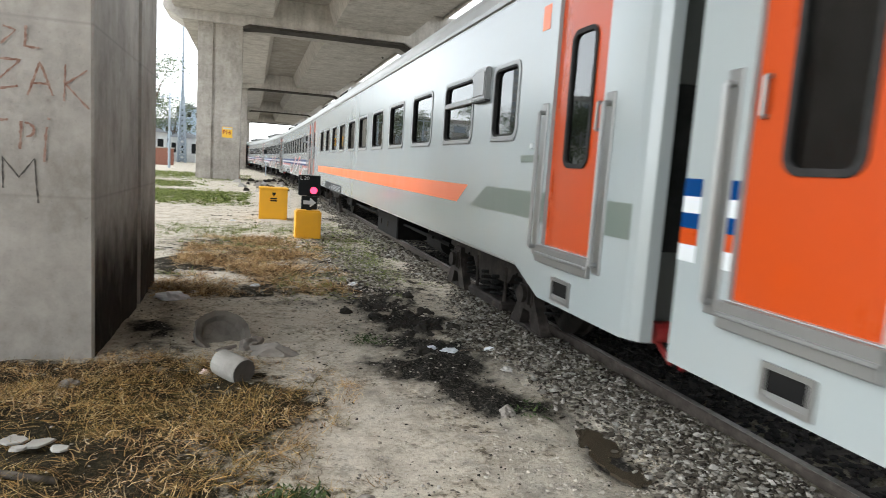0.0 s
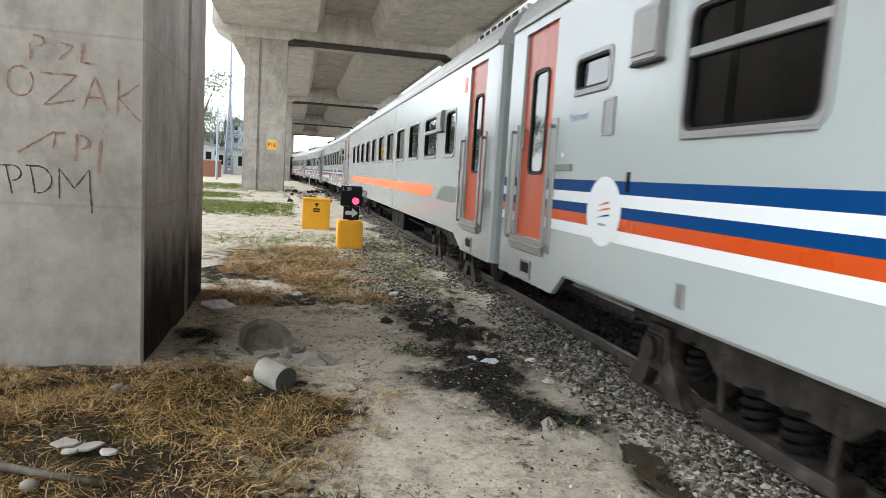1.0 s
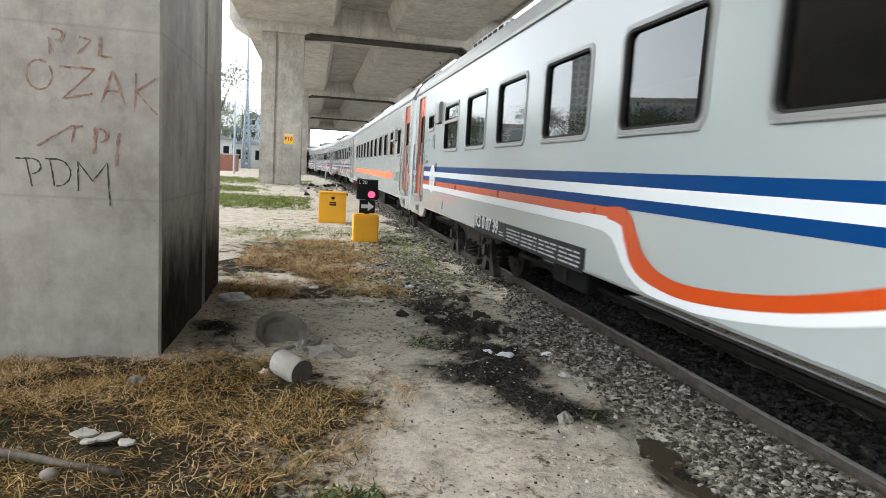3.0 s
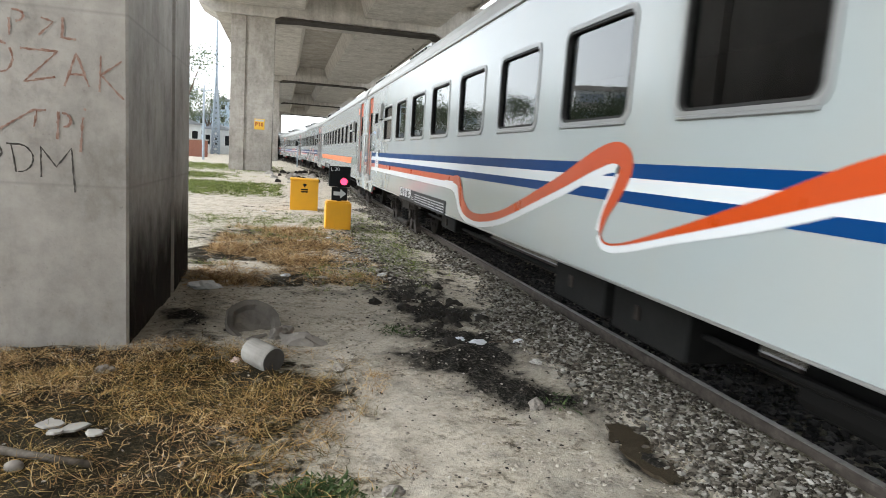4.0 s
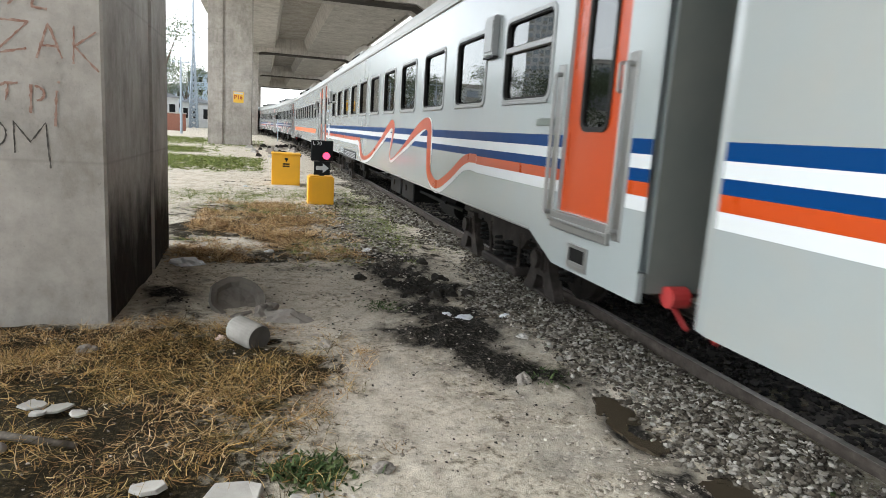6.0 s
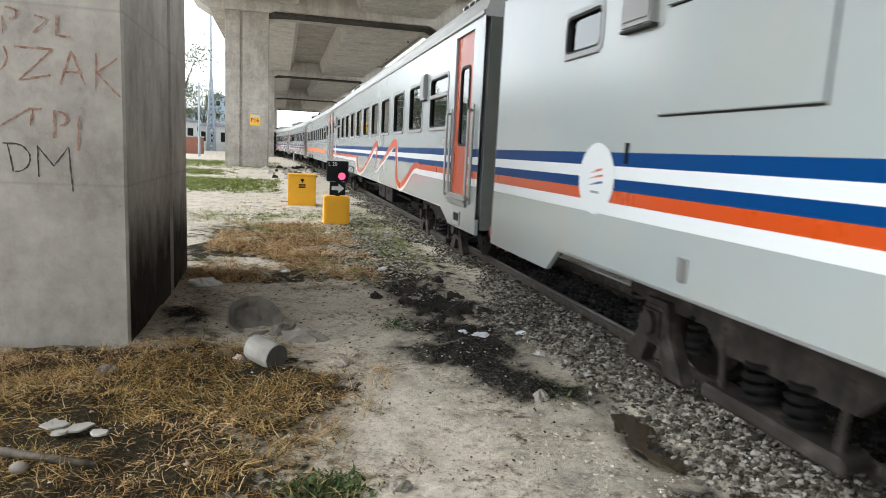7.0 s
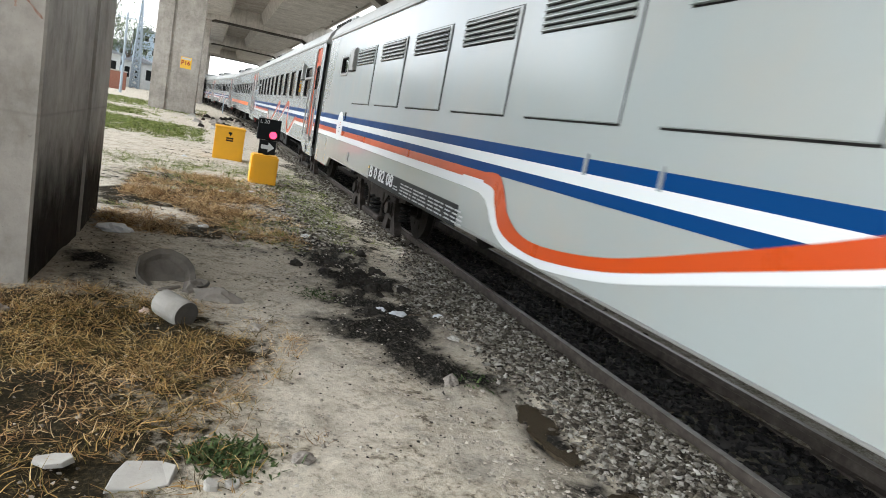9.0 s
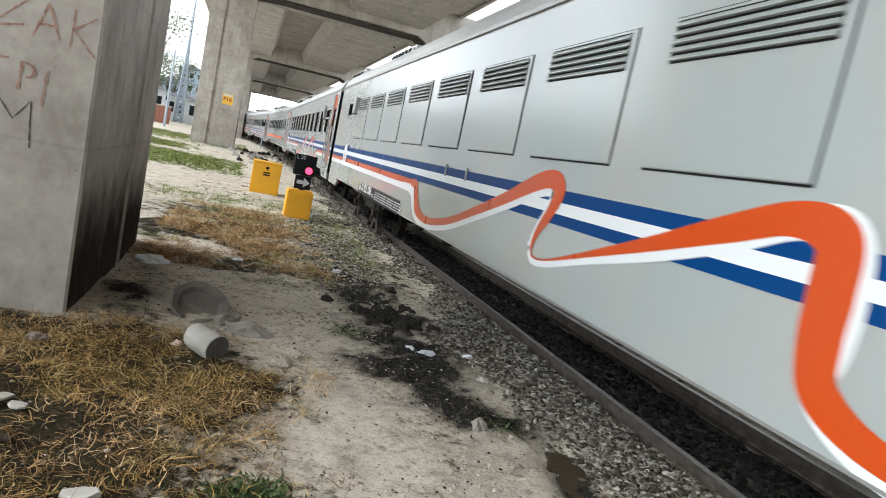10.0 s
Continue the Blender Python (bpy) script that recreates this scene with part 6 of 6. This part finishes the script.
crumple("mud_lump", "grey clod at the edge of the ash", 1.72, 3.80, 0.06, 0.05, 0.05, MUDC, 32, 15, "mud lump", "mud lumps")
crumple("mud_lump", "dark burnt clod on the ash heap", 1.70, 6.35, 0.09, 0.07, 0.055, BURNT, 33, 15, "mud lump", "mud lumps")
crumple("mud_lump", "dark burnt clod on the ash heap", 1.32, 6.6, 0.08, 0.07, 0.05, BURNT, 34, 70, "mud lump", "mud lumps")
crumple("mud_lump", "small burnt clod on the ash heap", 1.05, 6.85, 0.07, 0.06, 0.05, BURNT, 35, 20, "mud lump", "mud lumps")
crumple("mud_lump", "small burnt clod on the ash heap", 1.95, 6.9, 0.08, 0.06, 0.05, BURNT, 36, 20, "mud lump", "mud lumps")
crumple("crust_edge", "broken edge of the pale cement crust", 0.47, 4.62, 0.09, 0.05, 0.018, CRUST, 37, 80, "debris", "broken cement")
crumple("crust_edge", "broken edge of the pale cement crust", 0.42, 4.9, 0.08, 0.05, 0.015, CRUST, 38, 20, "debris", "broken cement")
crumple("rubble", "rounded grey stone among dry grass", -1.12, 4.62, 0.06, 0.045, 0.05, MUDC, 39, 0, "stone", "stones in the grass")
rl = random.Random(23)
for i in range(26):
    k = rl.uniform(0.03, 0.085)
    x, y = rl.gauss(1.68, 0.19), rl.gauss(6.45, 0.5)
    crumple("mud_lump", "rough burnt clod on the ash heap", x, y, k, k * 0.8, k * 0.75, BURNT, 120 + i, 40 * i, "mud lump", "mud lumps")
crumple("plastic_bag", "crumpled white plastic bag beside the pier", -0.80, 7.52, 0.17, 0.08, 0.09, PLASTIC, 1, -8)
crumple("paper_scrap", "small white scrap of litter by the ash", 1.60, 5.33, 0.045, 0.03, 0.03, PLASTIC, 2)
crumple("paper_scrap", "crumpled white wrapper by the ash", 1.76, 5.30, 0.085, 0.03, 0.035, PLASTIC, 3, 5)
crumple("paper_scrap", "white scrap at the ballast edge", 2.14, 5.27, 0.055, 0.035, 0.04, PLASTIC, 4)
crumple("paper_scrap", "pale scrap on the dirt", 2.09, 4.72, 0.05, 0.04, 0.035, CONC_PALE, 5)
crumple("paper_scrap", "pinkish scrap beside the concrete cylinder", -0.28, 4.86, 0.04, 0.03, 0.035, varied("pink_scrap", [(0.3, (0.6, 0.42, 0.36)), (0.8, (0.75, 0.68, 0.62))], 10, 0.6, False), 6)
chunk("bark_strip", "brown flat strip of wood by the ash", "debris", 1.97, 5.27, 0.01, 0.14, 0.03, 0.02, BARK, 61, 3)
for i, (x, y) in enumerate(((0.55, 8.15), (-0.6, 7.9), (1.0, 9.2), (1.35, 8.3), (-0.3, 8.6), (0.1, 8.2), (-0.9, 9.3), (0.35, 11.3), (-0.1, 10.4), (0.9, 12.2), (0.25, 16.3), (-0.4, 16.9))):
    crumple("paper_scrap", "small pale scrap of litter in dry grass", x, y, 0.06, 0.04, 0.03, PLASTIC if i % 2 else CONC_PALE, 10 + i)
rr = random.Random(14)
for i in range(34):
    x, y, k = rr.gauss(0.9, 0.9), rr.uniform(29, 48), rr.uniform(0.12, 0.34)
    crumple("rubble", "broken rubble and dumped soil on the ground", x + float(bend(y)), y, k, k * 0.7, 0.10 + 0.35 * k, (BURNT, BURNT, MUDC, CONC_PALE)[i % 4], 80 + i, 30 * i, "rubble", "rubble heaps")


# ---- the far side and the neighbourhood ----
def build_tree(x, y, h, seed, spread, leaves=260):
    t = thing("tree", "leafy green tree with an uneven crown", "tree", "background trees", m=pose(x, y, 0))
    r = random.Random(seed)
    bm = bmesh.new()
    rod(bm, (0, 0, -0.2), (0.1, 0, h * 0.45), 0.22, 8, 0.14)
    ends = []
    for i in range(9):
        a, k = r.uniform(0, 6.28), r.uniform(0.5, 1)
        e = (spread * k * math.cos(a), spread * k * math.sin(a), h * r.uniform(0.55, 0.98))
        rod(bm, (0.1, 0, h * r.uniform(0.3, 0.45)), e, 0.09, 6, 0.03)
        ends.append(e)
    part("trunk", bm, BARK, t)
    rs = np.random.RandomState(seed)
    pts = np.concatenate([rs.normal(e, (spread * 0.28, spread * 0.28, h * 0.07), (leaves, 3)) for e in ends])
    n = len(pts)
    d1, d2 = rs.normal(0, 1, (n, 3)), rs.normal(0, 1, (n, 3))
    d1 /= np.linalg.norm(d1, axis=1)[:, None]
    d2 = np.cross(d1, d2)
    d2 /= np.linalg.norm(d2, axis=1)[:, None]
    s = rs.uniform(0.09, 0.22, (n, 1))
    co = np.stack([pts - d1 * s, pts + d2 * s * 0.5, pts + d1 * s, pts - d2 * s * 0.5], 1).reshape(-1, 3)
    me = bpy.data.meshes.new("crown")
    me.from_pydata(co.tolist(), [], (np.arange(4)[None] + 4 * np.arange(n)[:, None]).tolist())
    me.materials.append(LEAF)
    c = new("crown", me)
    c.parent = t
    return t


build_tree(-13.5, 92, 14, 1, 4.0)
build_tree(-17.5, 100, 11, 2, 3.5)
build_tree(-30, 62, 9, 3, 4.0)
build_tree(-36, 70, 10, 4, 4.5)
build_tree(-24, 58, 7.5, 5, 3.5)
build_tree(-44, 66, 9, 6, 4.0)
for i, (x, y, h) in enumerate(((-20, 128, 12), (-27, 118, 11), (-34, 104, 12), (-41, 92, 10), (-50, 80, 11), (-16, 150, 13), (-58, 70, 10), (-62, 52, 11), (-64, 36, 10), (-66, 18, 11))):
    build_tree(x, y, h, 20 + i, 4.4, 520)


def build_house(x, y, w, d, h, wall, roof, label, rows=1, cols=3, rz=0):
    b = thing("house", label, "house", "background houses", m=pose(x, y, 0, 0, 0, rz))
    part("wall", boxed(-w / 2, w / 2, 0, d, -0.3, h), wall, b)
    bm = bmesh.new()
    prism(bm, [(-w / 2 - 0.5, h), (w / 2 + 0.5, h), (0, h + w * 0.2)], "y", -0.6, d + 0.5)
    part("roof", bm, roof, b)
    for r in range(rows):
        for c in range(cols):
            cx, cz = -w / 2 + w * (c + 0.5) / cols, h * (r + 0.35) / rows
            hw, hh = w / cols * 0.28, h / rows * 0.22
            bm = bmesh.new()
            ro, ri = round_rect(cx - hw, cx + hw, cz, cz + 2 * hh, 0.02, 1), round_rect(cx - hw + 0.07, cx + hw - 0.07, cz + 0.07, cz + 2 * hh - 0.07, 0.02, 1)
            rr = [[bm.verts.new((p[0], yy, p[1])) for p in o] for o, yy in ((ro, -0.05), (ro, 0.05), (ri, 0.05), (ri, -0.05))]
            for a, e in zip(rr, rr[1:] + rr[:1]):
                for j in range(len(a)):
                    bm.faces.new((a[j], a[(j + 1) % len(a)], e[(j + 1) % len(a)], e[j]))
            win = part("window", bm, WALLP, b)
            part("pane", boxed(cx - hw + 0.05, cx + hw - 0.05, -0.02, 0.01, cz + 0.05, cz + 2 * hh - 0.05), BLACK, win)
    return b


build_house(-15.8, 112, 5.5, 7, 4.6, WALLP, ROOFT, "pale plastered house with a dark sheet roof", 1, 3, 6)
build_house(-11.4, 122, 5.0, 8, 4.2, WALLP, ROOFT, "low pale house with a dark sheet roof", 1, 3, -4)
build_house(-21.5, 108, 6.0, 8, 5.5, WALLP, ROOFT, "pale two-storey house with a dark roof", 2, 3, 4)
build_house(-15.2, 175, 6.0, 10, 12.5, WALLB, ROOFT, "bluish grey multi-storey building", 4, 3, 0)
build_house(-21.0, 190, 8.0, 10, 9.0, WALLB, ROOFT, "bluish grey block behind the houses", 3, 4, 0)
build_house(-28.0, 60, 9.0, 9, 5.0, WALLP, ROOFT, "low pale workshop beside the viaduct", 1, 4, 30)
kiosk = thing("brick_wall", "low reddish brick wall by the road", "brick wall", m=pose(-10.2, 84, 0))
part("wall", boxed(-1.3, 1.2, 0, 0.4, -0.2, 2.0), BRICK, kiosk)
part("coping", boxed(-1.4, 1.3, -0.06, 0.46, 2.0, 2.15), CONC_PALE, kiosk)
mast = thing("mast", "tall slender grey lattice mast behind the houses", "mast", m=pose(-11.05, 115, 0))
bm = bmesh.new()
for sx, sy in ((-1, -1), (1, -1), (1, 1), (-1, 1)):
    tube(bm, [(sx * 0.62, sy * 0.62, -0.3), (sx * 0.47, sy * 0.47, 5), (sx * 0.25, sy * 0.25, 9.5), (sx * 0.10, sy * 0.10, 13), (sx * 0.04, sy * 0.04, 22)], 0.13, 5)
part("leg_frame", bm, MAST, mast)
bm = bmesh.new()
for i in range(16):
    z0, z1 = 0.85 * i, 0.85 * (i + 1)
    w0, w1 = max(0.1, 0.62 - 0.040 * z0), max(0.1, 0.62 - 0.040 * z1)
    for q in range(4):
        c0, c1 = ((-1, -1), (1, -1), (1, 1), (-1, 1))[q], ((-1, -1), (1, -1), (1, 1), (-1, 1))[(q + 1) % 4]
        rod(bm, (c0[0] * w0, c0[1] * w0, z0), (c1[0] * w1, c1[1] * w1, z1), 0.11, 4)
        rod(bm, (c1[0] * w0, c1[1] * w0, z0), (c0[0] * w1, c0[1] * w1, z1), 0.11, 4)
part("bracing", bm, MAST, mast)
for i, (x, y, h) in enumerate(((-7.9, 70, 7.5), (-16.0, 78, 8), (-12.2, 88, 8))):
    pl = thing("utility_pole", "grey utility pole with crossarm", "utility pole", "utility poles", m=pose(x, y, 0))
    bm = bmesh.new()
    rod(bm, (0, 0, -0.3), (0, 0, h), 0.13, 8, 0.09)
    part("pole", bm, MAST, pl)
    part("crossarm", boxed(-0.9, 0.9, -0.05, 0.05, h - 0.6, h - 0.5), MAST, pl)


def build_tower(x, y, w, floors, rz, label):
    """Pale apartment block, floor by floor, with balconies."""
    t = thing("apartment_building", label, "apartment building", "apartment blocks", m=pose(x, y, 0, 0, 0, rz))
    h = 3.0 * floors
    part("wall", boxed(-w / 2, w / 2, -9, 9, -0.3, h), WALLP, t)
    part("roof", boxed(-w / 2 - 0.3, w / 2 + 0.3, -9.3, 9.3, h, h + 0.8), CONC_DECK, t)
    first = None
    for f in range(floors):
        for c in range(5):
            x0 = -w / 2 + w * (c + 0.18) / 5
            x1 = -w / 2 + w * (c + 0.82) / 5
            if first is None:
                first = part("window", boxed(0, x1 - x0, -9.06, -8.98, 0, 1.6), MAST, t)
                first.matrix_basis = pose(x0, 0, 0.9)
                slab = part("balcony", boxed(-0.2, x1 - x0 + 0.2, -10.0, -9.0, -0.75, 0.1), CONC_PALE, t)
                slab.matrix_basis = pose(x0, 0, 0.9)
            else:
                same_mesh("window", first, t, pose(x0, 0, 0.9 + 3 * f))
                if c % 2 == 0:
                    same_mesh("balcony", slab, t, pose(x0, 0, 0.9 + 3 * f))
    return t


build_tower(-101, 243, 12, 23, 23, "tall slender pale apartment tower with balconies")
build_tower(-62, 105, 30, 5, 32, "long low pale apartment block with balconies")
build_tower(-34, 150, 22, 4, 14, "low pale apartment block behind the houses")

# added wall beyond the track, out of view, holding back light from the east
wall_e = thing("boundary_wall", "unseen plain grey wall added beyond the track to limit light", "wall", kind="structure", m=pose(15.5, 0, 0))
part("wall", boxed(0, 0.2, -60, 260, -0.2, 2.0), CONC, wall_e)
part("coping", boxed(-0.05, 0.25, -60, 260, 2.0, 2.12), CONC_DECK, wall_e)


# ---- what moves ----
def coach_pose(front):
    """A coach on its two bogies, its front end at this running length."""
    xa, ya, _ = track_at(front - 3.4)
    xb, yb, _ = track_at(front - 17.4)
    d = Vector((xa - xb, ya - yb)).normalized()
    return pose(xa + d.x * 3.4, ya + d.y * 3.4, 0, 0, 0, math.degrees(math.atan2(-d.x, d.y)))


def motions():
    ends = [0.5 * i for i in range(21)]
    turn = math.degrees(SPEED / 0.387)
    n = 80
    for c, y in TRAIN:
        walk(c, [(t, coach_pose(y + SPEED * t)) for t in ends])
        for b in c.children:
            if not b.name.startswith("bogie"):
                continue
            for w in b.children:
                if w.name.startswith("wheelset"):
                    m0 = w.matrix_basis.copy()
                    walk(w, [(10.0 * i / n, Matrix.Translation(m0.translation) @ pose(0, 0, 0, -turn * 10.0 * i / n, 0, 0)) for i in range(n + 1)])


motions()
